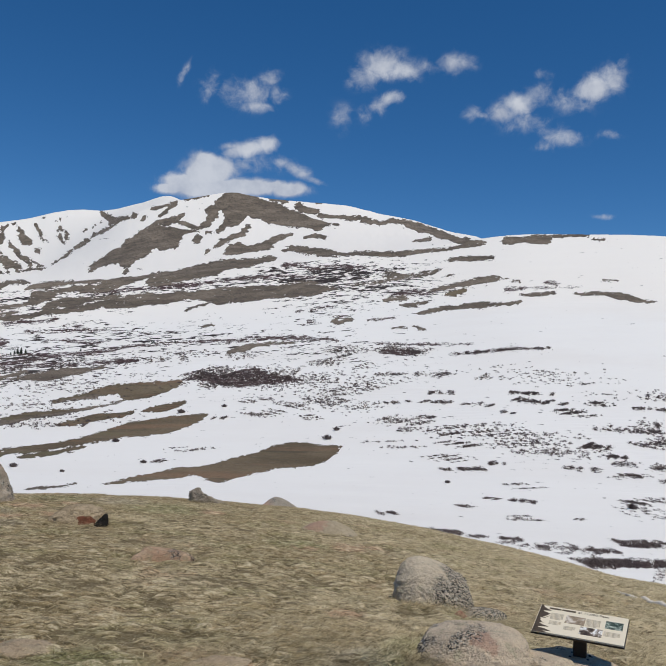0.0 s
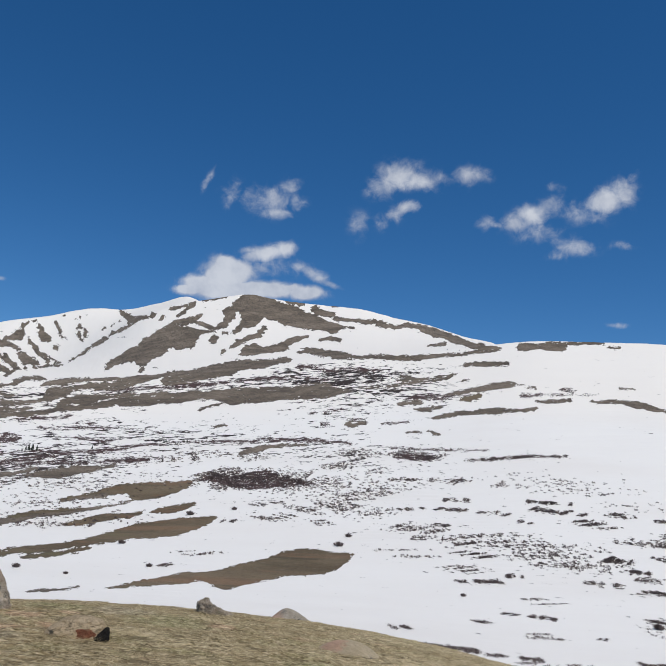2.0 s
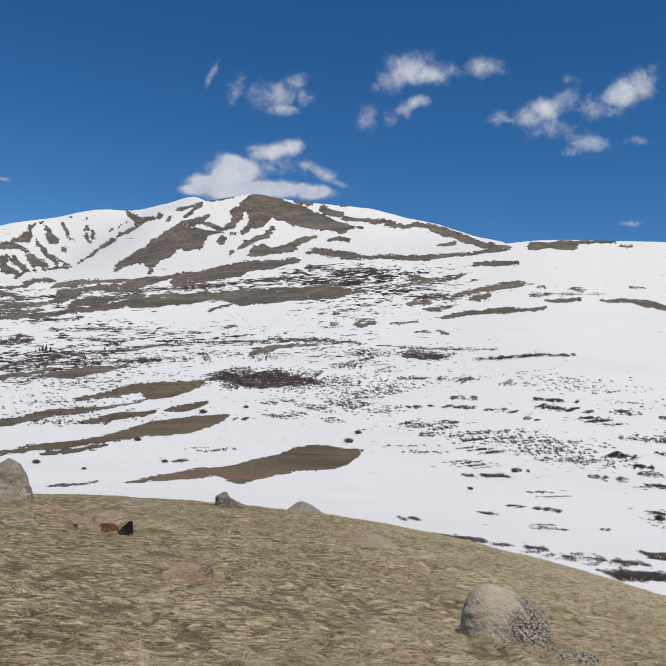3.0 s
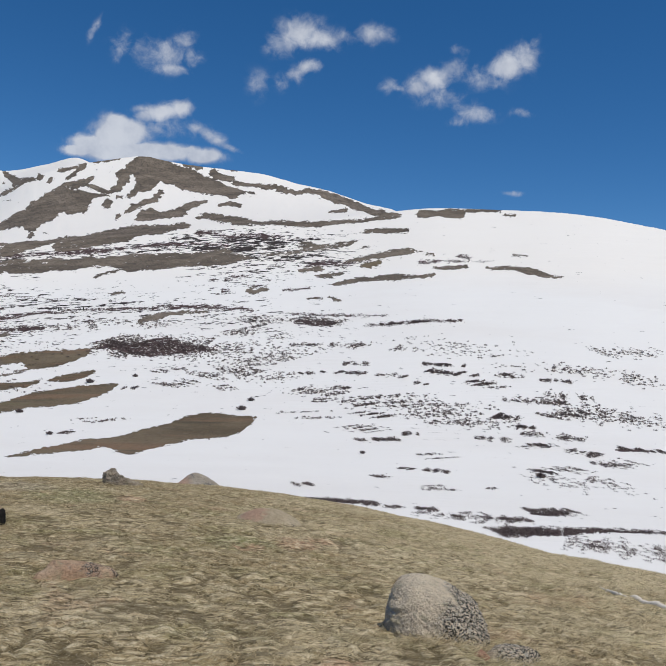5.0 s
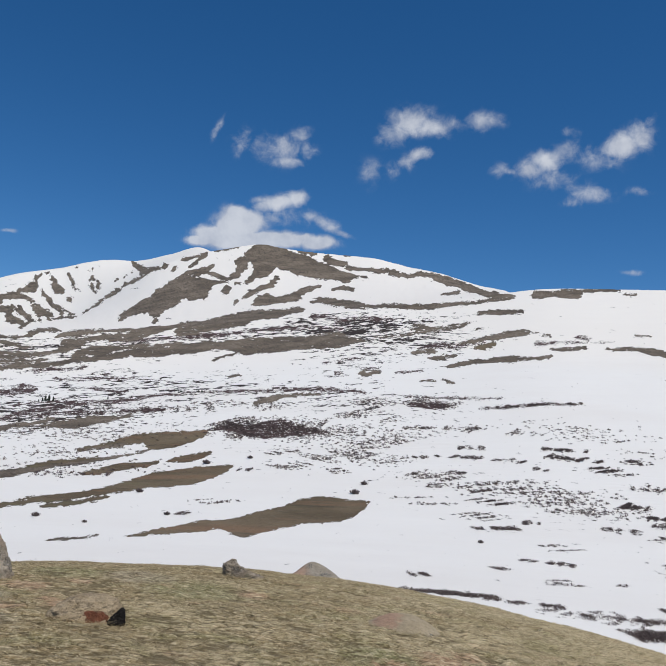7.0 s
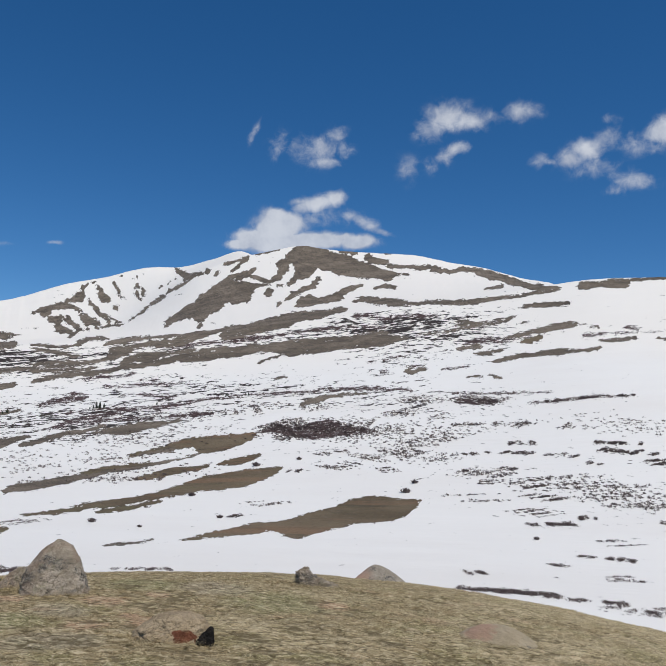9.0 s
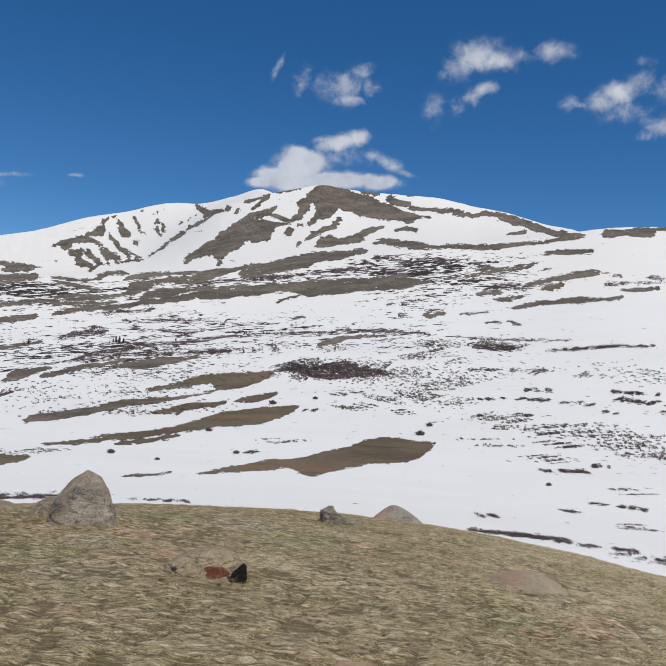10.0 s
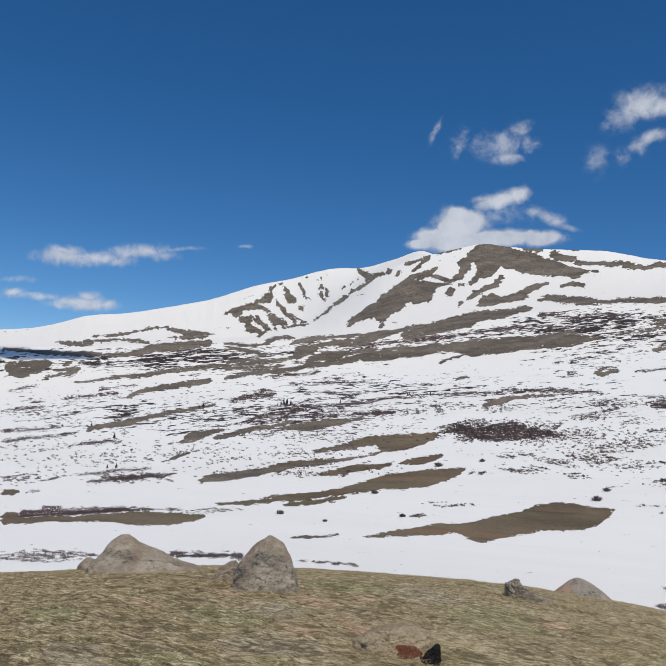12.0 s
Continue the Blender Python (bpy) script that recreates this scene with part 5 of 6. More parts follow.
def outcrop(name, label, x, y, wide, deep, high, mat, seed, turn, profile, rough=0.1, strata=0.0, dip=0.6, lean=0.25):
    ob = part(name, profile_bm(wide, deep, high, profile, seed, rough, strata, dip, lean), mat, smooth=True)
    ROCK_SPOTS.append((x, y, wide / 2, deep / 2, turn))
    ob.matrix_basis = pose(x, y, height_at(x, y) - 0.02, 0, 0, turn)
    return tagged(ob, label, "rock")


outcrop("boulder", "tan granite boulder crusted with black lichen on turf", 1.50, 10.67, 1.12, 0.9, 0.62, LICHEN_ROCK, 11, -8, ((0, -1.0, 1.0), (0.3, -1.0, 0.98), (0.5, -0.98, 0.86), (0.7, -0.93, 0.56), (0.85, -0.86, 0.2), (0.95, -0.7, -0.1), (1.0, -0.5, -0.3)), 0.055, lean=0.2)
rock("pink_stone", "small pink granite stone in the turf", 1.69, 9.83, 0.25, 0.21, 0.11, STONE_PINK, 12, -10)
rock("low_rock", "low granite rock with dark lichen beside a boulder", 2.01, 9.83, 0.67, 0.44, 0.19, LICHEN_ROCK, 13, -12, shape=3)
outcrop("slab", "broad tan granite slab with lichen beneath the sign", 1.30, 6.86, 0.98, 0.85, 0.29, TAN_ROCK, 14, -11, ((0, -1.0, 1.0), (0.4, -0.93, 0.98), (0.75, -0.78, 0.92), (0.93, -0.5, 0.8), (1.0, -0.2, 0.6)), 0.05)
rock("low_slab", "pale tan granite slab at the foot of the sign", 1.86, 6.81, 0.64, 0.53, 0.12, TAN_ROCK, 15, -15, shape=4, rough=0.08)
rock("embedded_rock", "low pale orange granite rock sunk in the turf", -2.54, 12.47, 1.05, 0.6, 0.26, PALE_ROCK, 16, 12, shape=4, rough=0.14, cuts=4, fall=0.3)
slab_thing = outcrop("fractured_slab", "tan granite slab with a rust-red broken end", -5.26, 16.95, 1.2, 0.8, 0.41, SLAB_ROCK, 17, 13, ((0, -1.2, 1.0), (0.3, -0.98, 0.98), (0.6, -0.78, 0.93), (0.85, -0.55, 0.8), (1.0, -0.25, 0.45)), 0.1, lean=0.0)
face = rock("broken_face", "rust-red broken face of the slab", -5.03, 16.645, 0.5, 0.22, 0.16, RED_BREAK, 41, 12, shape=3, rough=0.2, parent=slab_thing)
face.matrix_basis = Matrix.Translation((0, 0, 0.06)) @ face.matrix_basis
outcrop("dark_stone", "black knobbly stone at the end of a slab", -4.72, 16.72, 0.32, 0.24, 0.30, BLACK_ROCK, 42, 11, ((0, -1.0, 1.0), (0.3, -0.85, 1.0), (0.55, -0.5, 0.9), (0.75, -0.05, 0.85), (0.9, 0.3, 0.85), (1.0, 0.45, 0.7)), 0.2)
outcrop("pyramid_boulder", "steep grey granite boulder with a pointed top", -9.08, 21.15, 1.5, 1.5, 1.12, GRANITE, 18, 23, ((0, -1.0, 1.02), (0.25, -0.93, 0.9), (0.5, -0.76, 0.72), (0.78, -0.44, 0.52), (0.88, -0.26, 0.42), (0.96, -0.08, 0.22), (1.0, 0.0, 0.1)), 0.065, 0.012, -0.9, 0.1)
outcrop("leaning_stone", "small grey slab leaning on a boulder", -10.25, 21.65, 0.62, 0.4, 0.48, GRANITE, 19, 23, ((0, -1.0, 1.0), (0.4, -0.7, 1.0), (0.7, -0.3, 1.0), (1.0, 0.35, 0.75)), 0.12)
outcrop("long_boulder", "grey granite boulder with a long sloping back", -12.87, 22.97, 3.15, 1.7, 0.85, GRANITE, 20, 31, ((0, -1.0, 1.0), (0.17, -0.95, 0.75), (0.4, -0.82, 0.37), (0.6, -0.75, 0.1), (0.8, -0.66, -0.22), (0.93, -0.57, -0.31), (1.0, -0.5, -0.36)), 0.06, 0.01, 0.8)
rock("stone", "small grey stone beside a boulder", -15.21, 23.79, 0.76, 0.63, 0.36, GRANITE, 21, 34)
rock("weathered_slab", "weathered pink and tan slab set in the turf", 0.05, 20.67, 1.59, 1.47, 0.30, PINK_ROCK, 23, -7, shape=2.0, rough=0.06, cuts=0, detail=5)
rock("flat_rock", "low pale tan rock flush with the turf", -2.46, 6.69, 0.64, 0.54, 0.07, SOIL_ROCK, 25, 20, shape=3, rough=0.2)
rock("flat_rock", "low tan rock flush with the turf", -0.82, 6.49, 0.71, 0.59, 0.07, SOIL_ROCK, 26, 7, shape=3, rough=0.2)
outcrop("brow_boulder", "rounded grey granite boulder behind the brow of the knoll", -3.24, 50.24, 4.4, 3.2, 1.49, BROW_GRANITE, 33, 0, ((0, -1.0, 1.0), (0.3, -0.68, 0.86), (0.6, -0.42, 0.62), (0.85, -0.22, 0.35), (0.95, -0.12, 0.18), (1.0, -0.05, 0.05)), 0.035)
outcrop("crest_rock", "jagged grey layered rock on the brow of the knoll", -4.16, 27.59, 1.4, 0.8, 0.52, CREST_GRANITE, 22, 4, ((0, -1.0, 1.0), (0.25, -0.97, 0.55), (0.5, -0.95, 0.0), (0.72, -0.9, -0.25), (0.85, -0.75, -0.35), (1.0, -0.55, -0.45)), 0.16, 0.085, 1.2)
rock("base_slab", "flat tan granite slab under the sign post", 2.2, 6.9, 1.35, 1.1, 0.05, TAN_ROCK, 44, -20, shape=7, rough=0.07)

# ---- the interpretive sign ----
def make_sign():
    """A low interpretive panel on a dark steel post, its face tipped up towards the path."""
    wide, high = 0.76, 0.46
    face = plain("cream_panel_print", (0.83, 0.745, 0.57), 0.45, 0, 0.05)
    edge = plain("dark_bronze_steel", (0.045, 0.038, 0.032), 0.5, 0.6)
    ink = plain("faded_grey_print", (0.6, 0.53, 0.41), 0.5)
    dark_ink = plain("dark_brown_print", (0.11, 0.08, 0.05), 0.5)
    at_z = -0.363
    base = new("interpretive_sign")
    tagged(base, "low interpretive panel on a dark steel post, cream face with photographs", "sign")
    ground = height_at(2.27, 7.04)
    base.matrix_world = pose(2.27, 7.04, ground - 0.02, 0, 0, -25.4)
    top = at_z - ground + 0.02
    lean = pose(0, 0, top, 14, 0, 0)

    def flat(name, x, y, w, h, mat, lift=0.004, thick=0.003, parent=None, label=""):
        ob = part(name, box(w, h, thick, (x, y, lift), 0.0), mat, parent, label)
        return ob

    panel = part("panel", box(wide, high, 0.016, bevel=0.003), face, base, "cream printed panel")
    panel.matrix_basis = lean
    frame_ob = part("backing", box(wide + 0.012, high + 0.012, 0.014, (0, 0, -0.0155), 0.003), edge, base, "dark steel backing tray")
    frame_ob.matrix_basis = lean
    post = part("post", box(0.11, 0.07, top + 0.1, (0, 0.02, (top - 0.1) / 2 - 0.02), 0.006), edge, base, "dark steel post")
    part("cap_plate", box(0.26, 0.16, 0.012, (0, 0.01, 0), 0.003), edge, base).matrix_basis = lean @ Matrix.Translation((0, 0, -0.03))
    part("base_plate", box(0.2, 0.18, 0.02, (0, 0.02, 0.055), 0.004), edge, base, "steel base plate")
    for x in (-0.075, 0.075):
        for y in (-0.045, 0.085):
            bm = bmesh.new()
            bmesh.ops.create_cone(bm, cap_ends=True, segments=6, radius1=0.011, radius2=0.011, depth=0.014, matrix=Matrix.Translation((x, y, 0.071)))
            part("bolt", bm, edge, base)
    post.data.update()

    # pictures printed on the panel
    def picture(name, x, y, w, h, cols, label, scale):
        m, n = material(name + "_print")
        at = n.add("ShaderNodeTexCoord").outputs["Object"]
        v = n.noise(at, scale, 5.0, 0.65, 0.8)
        finish(n, n.ramp(v, *cols), 0.45)
        flat(name, x, y, w, h, m, 0.010, 0.003, panel, label)

    picture("landscape_photo", -0.05, 0.045, 0.165, 0.13, ((0.3, (0.12, 0.09, 0.06)), (0.5, (0.35, 0.27, 0.18)), (0.62, (0.75, 0.68, 0.58))), "brown landscape photograph with pale shapes", 9)
    picture("snow_photo", 0.10, -0.105, 0.185, 0.125, ((0.42, (0.05, 0.035, 0.025)), (0.52, (0.22, 0.17, 0.12)), (0.58, (0.85, 0.84, 0.8))), "dark photograph with white shapes", 12)
    picture("flower_photo", 0.275, 0.06, 0.145, 0.125, ((0.42, (0.02, 0.028, 0.02)), (0.52, (0.045, 0.085, 0.06)), (0.6, (0.6, 0.66, 0.56))), "blue-green photograph of small flowers", 40)
    # columns of faint text
    for x, y, w, rows in ((-0.21, 0.11, 0.11, 7), (-0.08, -0.08, 0.10, 4), (0.10, 0.10, 0.12, 8), (0.27, -0.06, 0.13, 5), (-0.21, -0.03, 0.10, 4)):
        for k in range(rows):
            short = 0.8 if k == rows - 1 else 1.0
            flat("text_line", x - w * (1 - short) / 2, y - k * 0.0165, w * short, 0.007, ink, 0.0095, 0.002, panel)
    # title: unreadable first words as bars, then the legible end
    for x, w in ((-0.245, 0.10), (-0.125, 0.115)):
        flat("title_bar", x, 0.19, w, 0.026, dark_ink, 0.0095, 0.002, panel)
    font = bpy.data.curves.new("title", "FONT")
    font.body, font.size, font.extrude = "at 11,000 Feet", 0.045, 0.001
    title = new("title_text", font)
    font.materials.append(dark_ink)
    title.parent = panel
    title.matrix_basis = pose(-0.045, 0.178, 0.0095)
    # ragged brown evergreen border at the panel's end
    bm = bmesh.new()
    rng = random.Random(5)
    for k in range(16):
        y = -high / 2 + 0.012 + k * (high - 0.03) / 15
        w = rng.uniform(0.035, 0.13) * (1.25 if k < 4 else 0.8)
        h = rng.uniform(0.016, 0.03)
        pts = [bm.verts.new((-wide / 2 + 0.006, y - h, 0.0105)), bm.verts.new((-wide / 2 + 0.006 + w, y - h * rng.uniform(0, 0.6), 0.0105)), bm.verts.new((-wide / 2 + 0.006 + w * 0.6, y + h * 0.6, 0.0105)), bm.verts.new((-wide / 2 + 0.006, y + h, 0.0105))]
        bm.faces.new(pts)
    ret = bmesh.ops.extrude_face_region(bm, geom=bm.faces[:])
    bmesh.ops.translate(bm, vec=(0, 0, -0.003), verts=[v for v in ret["geom"] if isinstance(v, bmesh.types.BMVert)])
    part("border_print", bm, plain("brown_evergreen_print", (0.1, 0.075, 0.05), 0.5, 0, 0.4), panel, "ragged brown evergreen border")
    return base


make_sign()

# ---- a strip of late snow on the knoll ----
def make_snow_strip():
    rng = random.Random(3)
    bm = bmesh.new()
    ends = (6.17, 16.79, 6.46, 14.71)
    rows = []
    for k in range(40):
        s = k / 39
        x, y = ends[0] + (ends[2] - ends[0]) * s, ends[1] + (ends[3] - ends[1]) * s
        w = (0.05 + 0.15 * s) * (0.75 + 0.5 * noise.noise((s * 9, 0, 0))) * min(1, 12 * s + 0.1) * min(1, (1 - s) * 12 + 0.1)
        row = []
        for q in (-1.0, -0.8, -0.3, 0.3, 0.8, 1.0):
            px, py = x + q * w * 0.35, y + q * w * 1.6
            row.append(bm.verts.new((px, py, max(height_at(px, py), float(knoll_z(px, py)) + 0.04) + 0.045 * (1 - q**4) - (0.04 if abs(q) == 1 else 0))))
        rows.append(row)
    for r1, r2 in zip(rows, rows[1:]):
        for k in range(5):
            bm.faces.new((r1[k], r1[k + 1], r2[k + 1], r2[k]))
    bmesh.ops.recalc_face_normals(bm, faces=bm.faces[:])
    ob = part("snow_patch", bm, plain("old_snow", (0.76, 0.7, 0.6), 0.7, 0, 0.2), smooth=True)
    return tagged(ob, "thin strip of dirty old snow on the turf", "snow")


make_snow_strip()


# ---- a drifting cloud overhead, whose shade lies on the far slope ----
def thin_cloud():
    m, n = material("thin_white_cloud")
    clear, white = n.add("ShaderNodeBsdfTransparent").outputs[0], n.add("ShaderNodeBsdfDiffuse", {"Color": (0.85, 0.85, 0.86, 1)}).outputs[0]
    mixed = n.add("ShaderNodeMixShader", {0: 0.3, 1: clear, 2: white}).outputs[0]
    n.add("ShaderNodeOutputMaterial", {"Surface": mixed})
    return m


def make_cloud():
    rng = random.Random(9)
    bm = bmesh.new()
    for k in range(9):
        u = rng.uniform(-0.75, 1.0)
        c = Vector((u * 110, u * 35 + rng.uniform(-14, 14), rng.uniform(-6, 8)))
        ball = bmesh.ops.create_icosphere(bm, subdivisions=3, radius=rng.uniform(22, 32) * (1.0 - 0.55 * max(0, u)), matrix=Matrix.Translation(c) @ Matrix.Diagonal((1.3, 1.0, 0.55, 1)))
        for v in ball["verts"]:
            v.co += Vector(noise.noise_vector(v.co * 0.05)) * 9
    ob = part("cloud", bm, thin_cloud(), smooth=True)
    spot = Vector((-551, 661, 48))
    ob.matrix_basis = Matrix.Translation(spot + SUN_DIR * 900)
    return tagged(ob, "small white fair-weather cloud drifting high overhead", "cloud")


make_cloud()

# ---- willow, spruce and grass ----
WILLOW = plain("bare_willow_twigs", (0.135, 0.105, 0.097), 0.85, 0, 0.5)
SPRUCE = plain("dark_spruce_needles", (0.022, 0.034, 0.02), 0.85, 0, 0.5)
BARK = plain("grey_bark", (0.09, 0.075, 0.06), 0.9, 0, 0.3)


def twig_clump(rng, wide, high, count, verts, faces, x, y, z, thick=1.0):
    """Thin upright twigs fanning from one root."""
    for k in range(count):
        a, lean = rng.uniform(0, 2 * math.pi), rng.uniform(0.0, 1.0)
        bx, by = x + math.cos(a) * wide * 0.32 * rng.random(), y + math.sin(a) * wide * 0.32 * rng.random()
        tx, ty = x + math.cos(a) * wide * 0.5 * lean, y + math.sin(a) * wide * 0.5 * lean
        h = high * rng.uniform(0.55, 1.0) * (1 - 0.35 * lean)
        t = rng.uniform(0.02, 0.05) * wide * thick
        c, s = math.cos(a + 1.3), math.sin(a + 1.3)
        i = len(verts)
        mx, my, mz = (bx + tx) / 2, (by + ty) / 2, z + h * 0.55
        verts += [(bx, by, z - 0.08), (mx + c * t, my + s * t, mz), (mx - c * t, my - s * t, mz + 0.02), (tx, ty, z + h)]
        faces += [(i, i + 1, i + 2), (i + 1, i + 3, i + 2)]


THICKETS = ([], [])
thicket_rng = random.Random(71)


def thicket(x1, y1, x2, y2, half, count):
    """Willow scrub scattered along a strip of the slope, poking through the snow."""
    rng = thicket_rng
    d = math.hypot(x2 - x1, y2 - y1) or 1.0
    nx, ny = -(y2 - y1) / d, (x2 - x1) / d
    knots = [rng.random() for k in range(max(3, count // 3))]
    for k in range(int(count * min(4.0, 1.5 + math.hypot(x1, y1) / 80))):
        s = min(1.0, max(0.0, rng.choice(knots) + rng.gauss(0, 0.035)))
        o = max(-1.3, min(1.3, rng.gauss(0, 0.5))) * half
        x, y = x1 + (x2 - x1) * s + nx * o, y1 + (y2 - y1) * s + ny * o
        r = math.hypot(x, y)
        size = rng.uniform(0.35, 1.1) * (0.85 + r / 480)
        twig_clump(rng, size * 1.9, size * (0.6 if r > 260 else 0.32), 15, *THICKETS, x, y, height_at(x, y), min(1.0, 0.15 + r / 330))


thicket(43, 369, 71, 351, 4.1, 40)
thicket(84, 364, 97, 354, 4.8, 45)
thicket(98, 359, 106, 350, 4.7, 12)
thicket(116, 359, 122, 346, 4.7, 20)
thicket(131, 344, 144, 341, 3.7, 20)
thicket(24, 368, 38, 370, 3.2, 14)
thicket(72, 337, 77, 333, 2.8, 8)
thicket(36, 336, 43, 327, 4.3, 12)
thicket(26, 299, 32, 310, 4.3, 12)
thicket(21, 282, 24, 261, 8.9, 10)
thicket(38, 303, 46, 290, 5.3, 22)
thicket(55, 312, 61, 267, 16.9, 60)
thicket(68, 292, 75, 246, 17.6, 95)
thicket(86, 271, 94, 266, 5.5, 40)
thicket(89, 253, 97, 249, 3.1, 25)
thicket(105, 271, 118, 278, 5.6, 30)
thicket(34, 252, 41, 241, 6.3, 30)
thicket(30, 226, 46, 227, 3.0, 50)
thicket(48, 237, 53, 236, 3.7, 16)
thicket(47, 204, 50, 197, 4.6, 12)
thicket(83, 225, 87, 217, 6.2, 22)
thicket(35, 182, 38, 179, 1.9, 10)
thicket(27, 167, 33, 170, 2.2, 14)
thicket(41, 179, 47, 177, 2.2, 26)
thicket(37, 157, 39, 149, 4.0, 12)
thicket(70, 182, 78, 190, 3.2, 16)
thicket(9, 153, 14, 154, 2.2, 16)
thicket(49, 157, 51, 156, 1.5, 4)
thicket(23, 128, 31, 127, 1.9, 36)
thicket(34, 123, 41, 118, 4.8, 26)
thicket(47, 130, 55, 130, 3.1, 36)
thicket(35, 110, 48, 111, 1.8, 90)
thicket(27, 123, 36, 117, 4.4, 14)
thicket(16, 131, 22, 129, 1.7, 26)
thicket(-51, 337, -43, 336, 4.7, 8)
thicket(-43, 375, -26, 387, 5.9, 14)
thicket(-35, 341, -22, 353, 8.8, 26)
thicket(-20, 363, 4, 383, 14.5, 50)
thicket(-11, 341, -6, 328, 5.4, 8)
thicket(-56, 237, -48, 236, 3.7, 12)
thicket(-50, 267, -39, 255, 6.7, 9)
thicket(-83, 461, -23, 451, 26.8, 200)
thicket(-25, 444, 22, 401, 33.2, 170)
thicket(-12, 494, 30, 459, 12.9, 45)
thicket(32, 528, 59, 498, 12.1, 70)
thicket(-4, 540, 16, 512, 14.0, 36)
thicket(82, 488, 134, 490, 4.1, 50)
thicket(20, 447, 51, 440, 4.7, 26)
thicket(53, 440, 84, 417, 7.9, 36)
thicket(44, 390, 66, 384, 4.3, 18)
thicket(-17, 383, 23, 352, 16.4, 36)
thicket(95, 448, 112, 402, 22.0, 30)
thicket(117, 423, 137, 355, 25.2, 26)
thicket(-215, 507, -127, 517, 27.5, 60)
thicket(-167, 396, -91, 321, 37.8, 50)
thicket(-127, 315, -99, 318, 8.2, 20)
thicket(-127, 517, -93, 525, 15.5, 30)
thicket(-184, 436, -137, 436, 21.8, 30)
thicket(-114, 544, -41, 514, 12.1, 36)
thicket(-87, 106, -85, 124, 7.7, 90)
thicket(-73, 133, -62, 138, 5.6, 80)
thicket(-52, 139, -40, 142, 2.6, 24)
thicket(-147, 192, -114, 211, 4.5, 70)
thicket(-115, 217, -102, 213, 9.6, 18)
thicket(-296, 344, -185, 293, 58.1, 60)
thicket(-220, 345, -134, 329, 54.4, 60)
thicket(-176, 264, -163, 282, 13.3, 60)
thicket(-177, 352, -125, 475, 58.4, 50)
thicket(-382, 482, -266, 564, 59.7, 20)
thicket(-212, 249, -190, 251, 18.7, 30)
thicket(-352, 407, -311, 483, 37.3, 20)
thicket(35, 112, 66, 116, 1.9, 100)
thicket(48, 131, 57, 133, 2.7, 50)
thicket(44, 106, 56, 99, 5.4, 70)
thicket(36, 108, 39, 108, 1.1, 14)
thicket(90, 195, 105, 203, 4.2, 34)
thicket(108, 223, 123, 222, 3.3, 34)
thicket(69, 182, 83, 189, 3.3, 24)
thicket(82, 223, 89, 223, 2.2, 12)
thicket(147, 369, 193, 348, 15.3, 60)
thicket(186, 409, 231, 418, 11.3, 40)
thicket(121, 314, 140, 307, 9.1, 26)
thicket(31, 120, 44, 120, 2.6, 50)
thicket(114, 285, 149, 269, 17.0, 90)
thicket(63, 171, 94, 170, 12.7, 40)
thicket(85, 379, 104, 373, 4.0, 40)
thicket(99, 341, 108, 324, 6.4, 40)
thicket(101, 303, 124, 297, 6.8, 50)
thicket(41, 278, 49, 265, 5.0, 24)
thicket(21, 331, 39, 314, 9.6, 40)
thicket(69, 233, 81, 229, 4.4, 26)
thicket(87, 242, 106, 232, 5.2, 50)
thicket(90, 217, 98, 209, 4.3, 30)
thicket(-84, 474, -57, 458, 16.3, 90)
thicket(-71, 427, -54, 433, 10.1, 40)
thicket(7, 133, 22, 132, 2.4, 80)
tagged(new("willow_scrub", mesh_from("willow_scrub", *THICKETS, WILLOW)), "leafless purple-brown willow scrub poking through the snow", "shrubs", kind="stuff")


def make_shrub():
    rng = random.Random(8)
    verts, faces = [], []
    twig_clump(rng, 1.7, 0.8, 130, verts, faces, 0, 0, 0)
    root = new("willow_shrub")
    tagged(root, "round leafless dark willow shrub standing in snow", "shrub", "single willow shrubs")
    part_ob = new("twig_crown", mesh_from("twig_crown", verts, faces, WILLOW))
    part_ob.parent = root
    verts, faces = [], []
    for k in range(9):
        a = k * 0.7
        i = len(verts)
        c, s = math.cos(a), math.sin(a)
        verts += [(0.02 * s, -0.02 * c, -0.1), (-0.02 * s, 0.02 * c, -0.1), (0.4 * c, 0.4 * s, 0.35), (0.02, 0, -0.1)]
        faces += [(i, i + 1, i + 2), (i + 1, i + 3, i + 2)]
    stem = new("stem", mesh_from("stem", verts, faces, BARK))
    stem.parent = root
    return root


first = make_shrub()
for k, (x, y, size) in enumerate(((30.5, 203.3, 1.19), (-1.1, 284.9, 2.67), (2.2, 305.1, 2.20), (67.0, 174.5, 1.90), (-75.6, 279.3, 2.09), (-54.3, 232.5, 1.56), (-49.9, 366.7, 2.13), (-86.9, 218.7, 1.83), (-70.9, 211.3, 1.10), (-66.9, 352.3, 2.80))):
    m = pose(x, y, height_at(x, y) - 0.03, 0, 0, 57 * k) @ Matrix.Scale(size, 4)
    if k == 0:
        first.matrix_world = m
    else:
        copy = copy_thing(first, pose(x, y, height_at(x, y) - 0.03, 0, 0, 57 * k))
        copy.scale = (size, size, size)


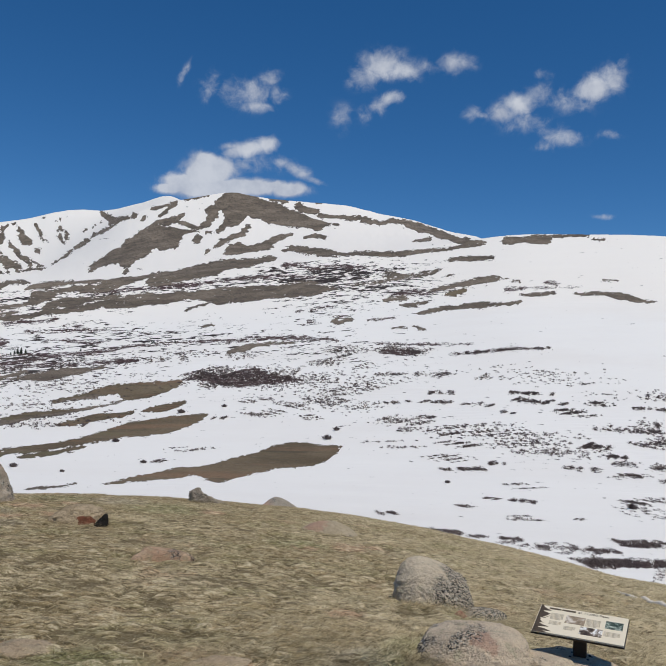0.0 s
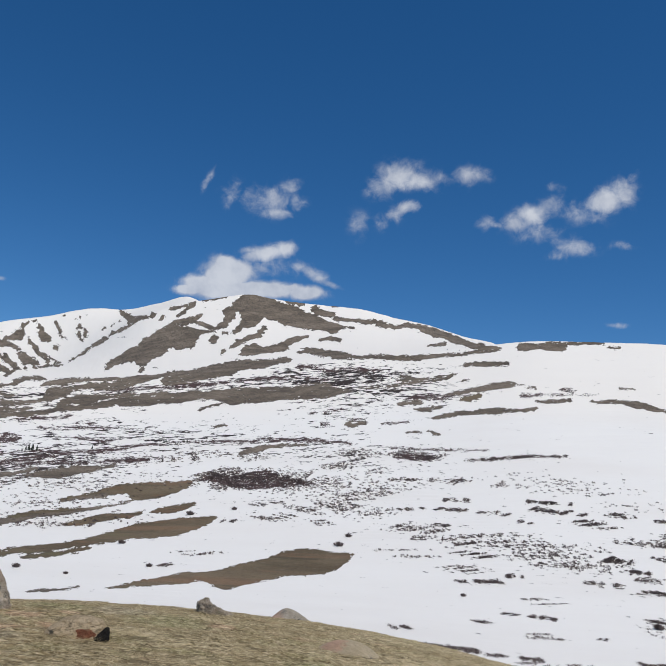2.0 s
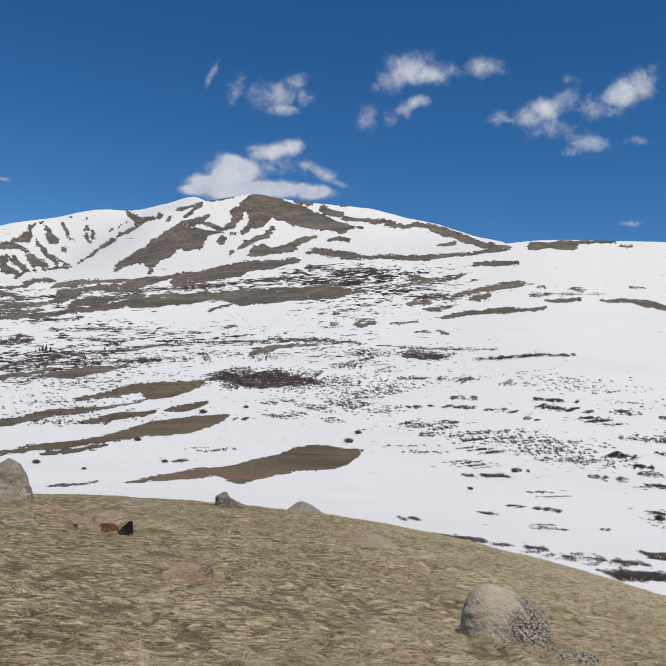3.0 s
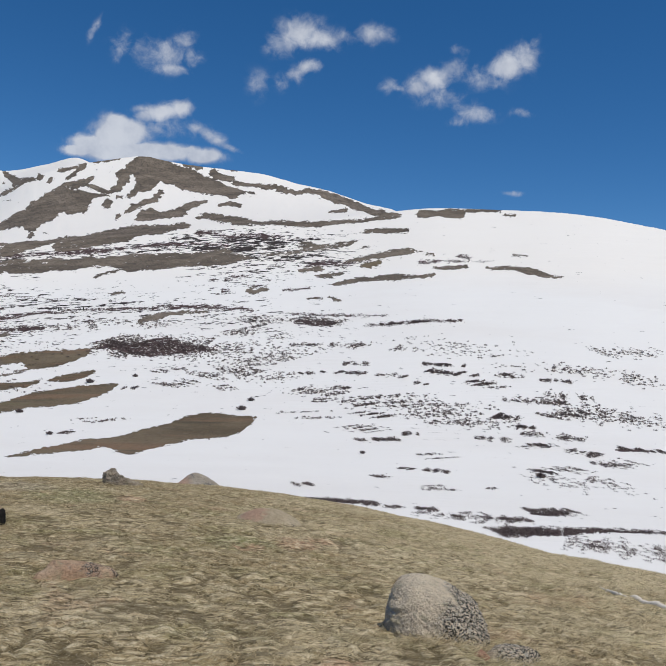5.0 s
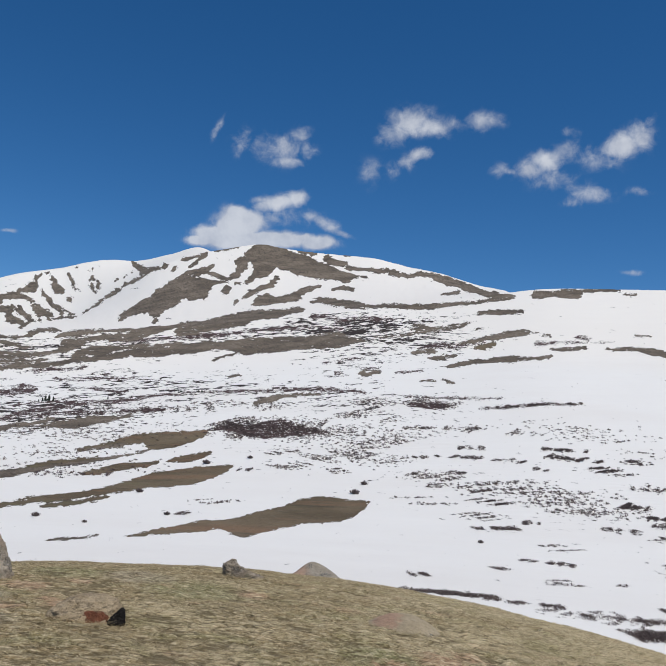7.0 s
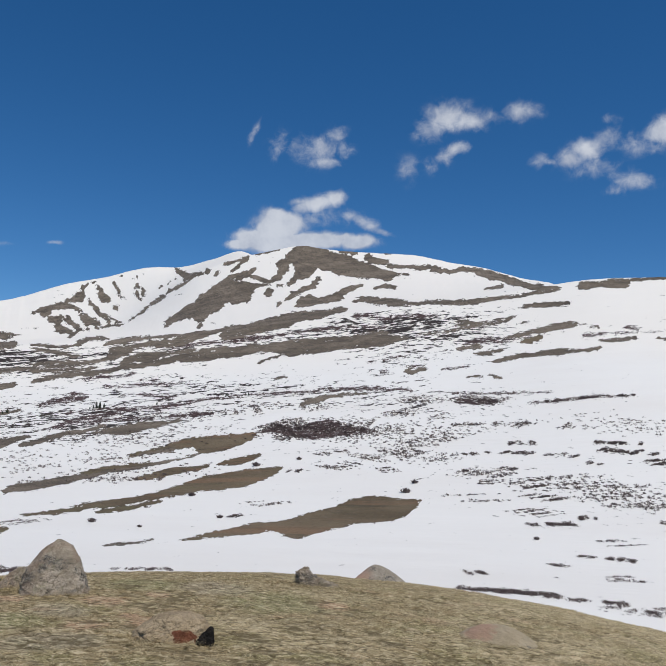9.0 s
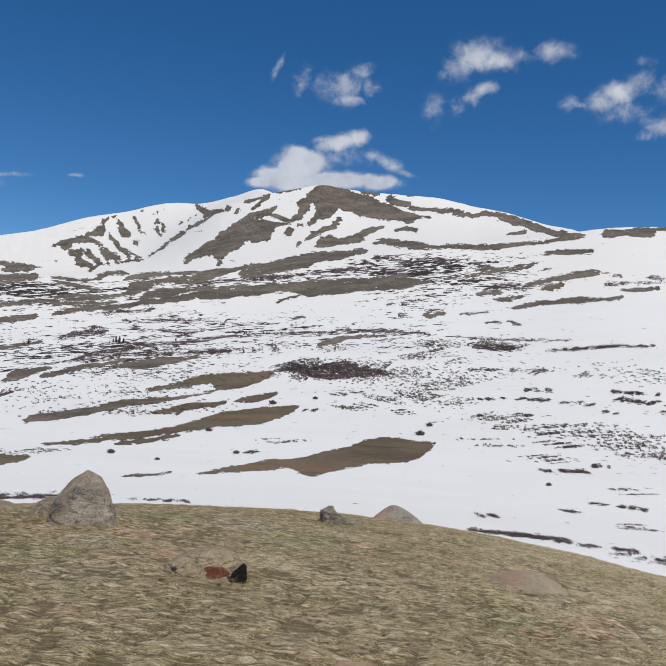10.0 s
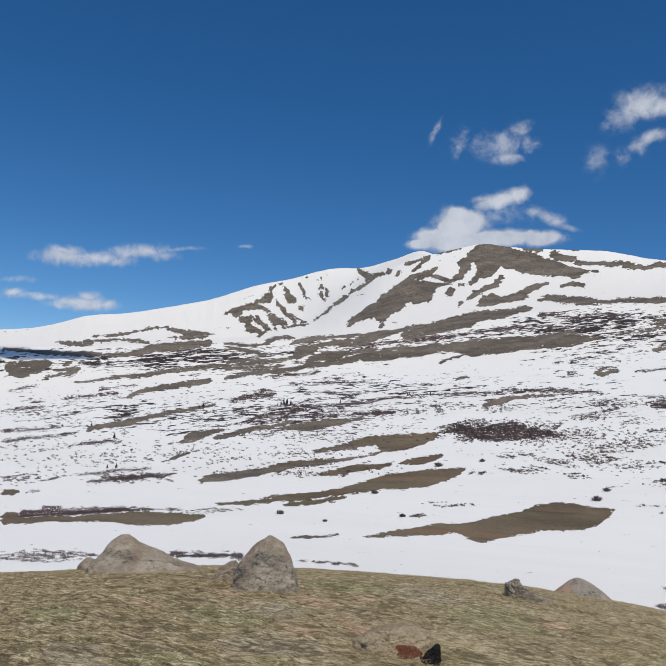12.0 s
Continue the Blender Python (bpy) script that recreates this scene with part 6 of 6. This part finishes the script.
def make_spruce(seed, high):
    """A small wind-shorn spruce: trunk and whorls of drooping boughs."""
    rng = random.Random(seed)
    root = new("spruce")
    tagged(root, "small dark stunted spruce standing on the snow slope", "tree", "stunted spruces")
    bm = bmesh.new()
    bmesh.ops.create_cone(bm, cap_ends=True, segments=7, radius1=high * 0.035, radius2=high * 0.006, depth=high * 1.08, matrix=Matrix.Translation((0, 0, high * 0.46)))
    part("trunk", bm, BARK, root)
    verts, faces = [], []
    for k in range(150):
        t = rng.random() ** 0.8
        z = high * (0.06 + 0.94 * t)
        reach = high * 0.36 * (1 - t) ** 0.7 * rng.uniform(0.5, 1.1) + high * 0.02
        a = rng.uniform(0, 2 * math.pi)
        c, s = math.cos(a), math.sin(a)
        w = reach * rng.uniform(0.2, 0.36)
        drop = reach * rng.uniform(0.05, 0.4)
        i = len(verts)
        verts += [(0, 0, z), (c * reach * 0.6 - s * w, s * reach * 0.6 + c * w, z - drop * 0.4), (c * reach, s * reach, z - drop), (c * reach * 0.6 + s * w, s * reach * 0.6 - c * w, z - drop * 0.4), (c * reach * 0.5, s * reach * 0.5, z + w * 0.5)]
        faces += [(i, i + 1, i + 4), (i + 1, i + 2, i + 4), (i + 2, i + 3, i + 4), (i + 3, i, i + 4)]
    crown = new("crown", mesh_from("crown", verts, faces, SPRUCE))
    crown.parent = root
    return root


for k, (x, y, high) in enumerate(((-217, 534, 4.3), (-215, 534, 6.2), (-213, 535, 6.8), (-210, 535, 5.2), (-218, 530, 3.1), (-266, 509, 4.3), (-267, 505, 3.1), (-286, 408, 3.7), (-249, 377, 4.8), (-194, 291, 2.6), (-191, 293, 3.0), (-178, 552, 3.7), (-298, 397, 2.6), (-135, 580, 3.8), (-118, 580, 3.8), (-134, 582, 3.9), (-121, 583, 2.9))):
    make_spruce(100 + k, high * 0.72).matrix_world = pose(x, y, height_at(x, y) - 0.1, 0, 0, 40 * k)


def make_grass():
    """Short dry tufts all over the knoll, combed by the wind."""
    rng = np.random.default_rng(12)
    blades = 8
    count = 135000
    r = 4.0 + 38.0 * rng.random(count) ** 1.0
    a = np.radians(rng.uniform(-46, 32, count))
    x, y = r * np.sin(a), r * np.cos(a)
    keep = tussock(x, y) + rng.uniform(-0.22, 0.22, count) - 0.7 * spread(x, y, SOIL_SPOTS) > -0.22
    for rx, ry, half_w, half_d, turn in ROCK_SPOTS:
        c, s = math.cos(radians(turn)), math.sin(radians(turn))
        u, v = (x - rx) * c + (y - ry) * s, (y - ry) * c - (x - rx) * s
        keep &= (u / half_w) ** 2 + (v / half_d) ** 2 > 0.85
    x, y, r = x[keep], y[keep], r[keep]
    skirt = np.zeros(len(x))
    for rx, ry, half_w, half_d, turn in ROCK_SPOTS:
        skirt = np.maximum(skirt, np.exp(-((np.hypot(x - rx, y - ry) - max(half_w, half_d)) / 0.18) ** 2))
    z = ground_z(x, y)
    n = len(x)
    tall = (0.015 + 0.026 * rng.random(n)) * (1 + 1.0 * np.clip(fbm(x / 2.5, y / 2.5, 2, 83) + 0.16 * x / 3, -0.3, 1.5))
    tall = tall * (1 + 1.6 * skirt)
    X, Y, Z, H = (np.repeat(v, blades) for v in (x, y, z, tall))
    m = n * blades
    ang = np.where(rng.random(m) < 0.25, rng.uniform(0, 2 * np.pi, m), 0.55 * rng.standard_normal(m) - 0.1)
    ox, oy = 0.05 * rng.standard_normal(m), 0.05 * rng.standard_normal(m)
    lean = rng.uniform(1.2, 3.2, m) * H
    dx, dy = np.cos(ang) * lean, np.sin(ang) * lean
    H = H * rng.uniform(0.5, 1.0, m)
    w = 0.002 + 0.00022 * np.repeat(r, blades)
    px, py = -np.sin(ang) * w, np.cos(ang) * w
    verts = np.empty((m, 3, 3))
    verts[:, 0] = np.stack([X + ox + px, Y + oy + py, Z - 0.01], -1)
    verts[:, 1] = np.stack([X + ox - px, Y + oy - py, Z - 0.01], -1)
    verts[:, 2] = np.stack([X + ox + dx, Y + oy + dy, Z + H], -1)
    mesh = bpy.data.meshes.new("grass")
    mesh.vertices.add(m * 3)
    mesh.vertices.foreach_set("co", verts.ravel())
    mesh.loops.add(m * 3)
    mesh.loops.foreach_set("vertex_index", np.arange(m * 3))
    mesh.polygons.add(m)
    mesh.polygons.foreach_set("loop_start", np.arange(m) * 3)
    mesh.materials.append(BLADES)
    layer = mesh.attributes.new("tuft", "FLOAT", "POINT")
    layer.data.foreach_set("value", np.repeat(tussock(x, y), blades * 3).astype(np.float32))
    paint(mesh, verts[:, :, 0].ravel(), verts[:, :, 1].ravel())
    mesh.update(calc_edges=True)
    return tagged(new("grass", mesh), "short dry straw and olive alpine grass on the knoll", "grass", kind="stuff")


make_grass()
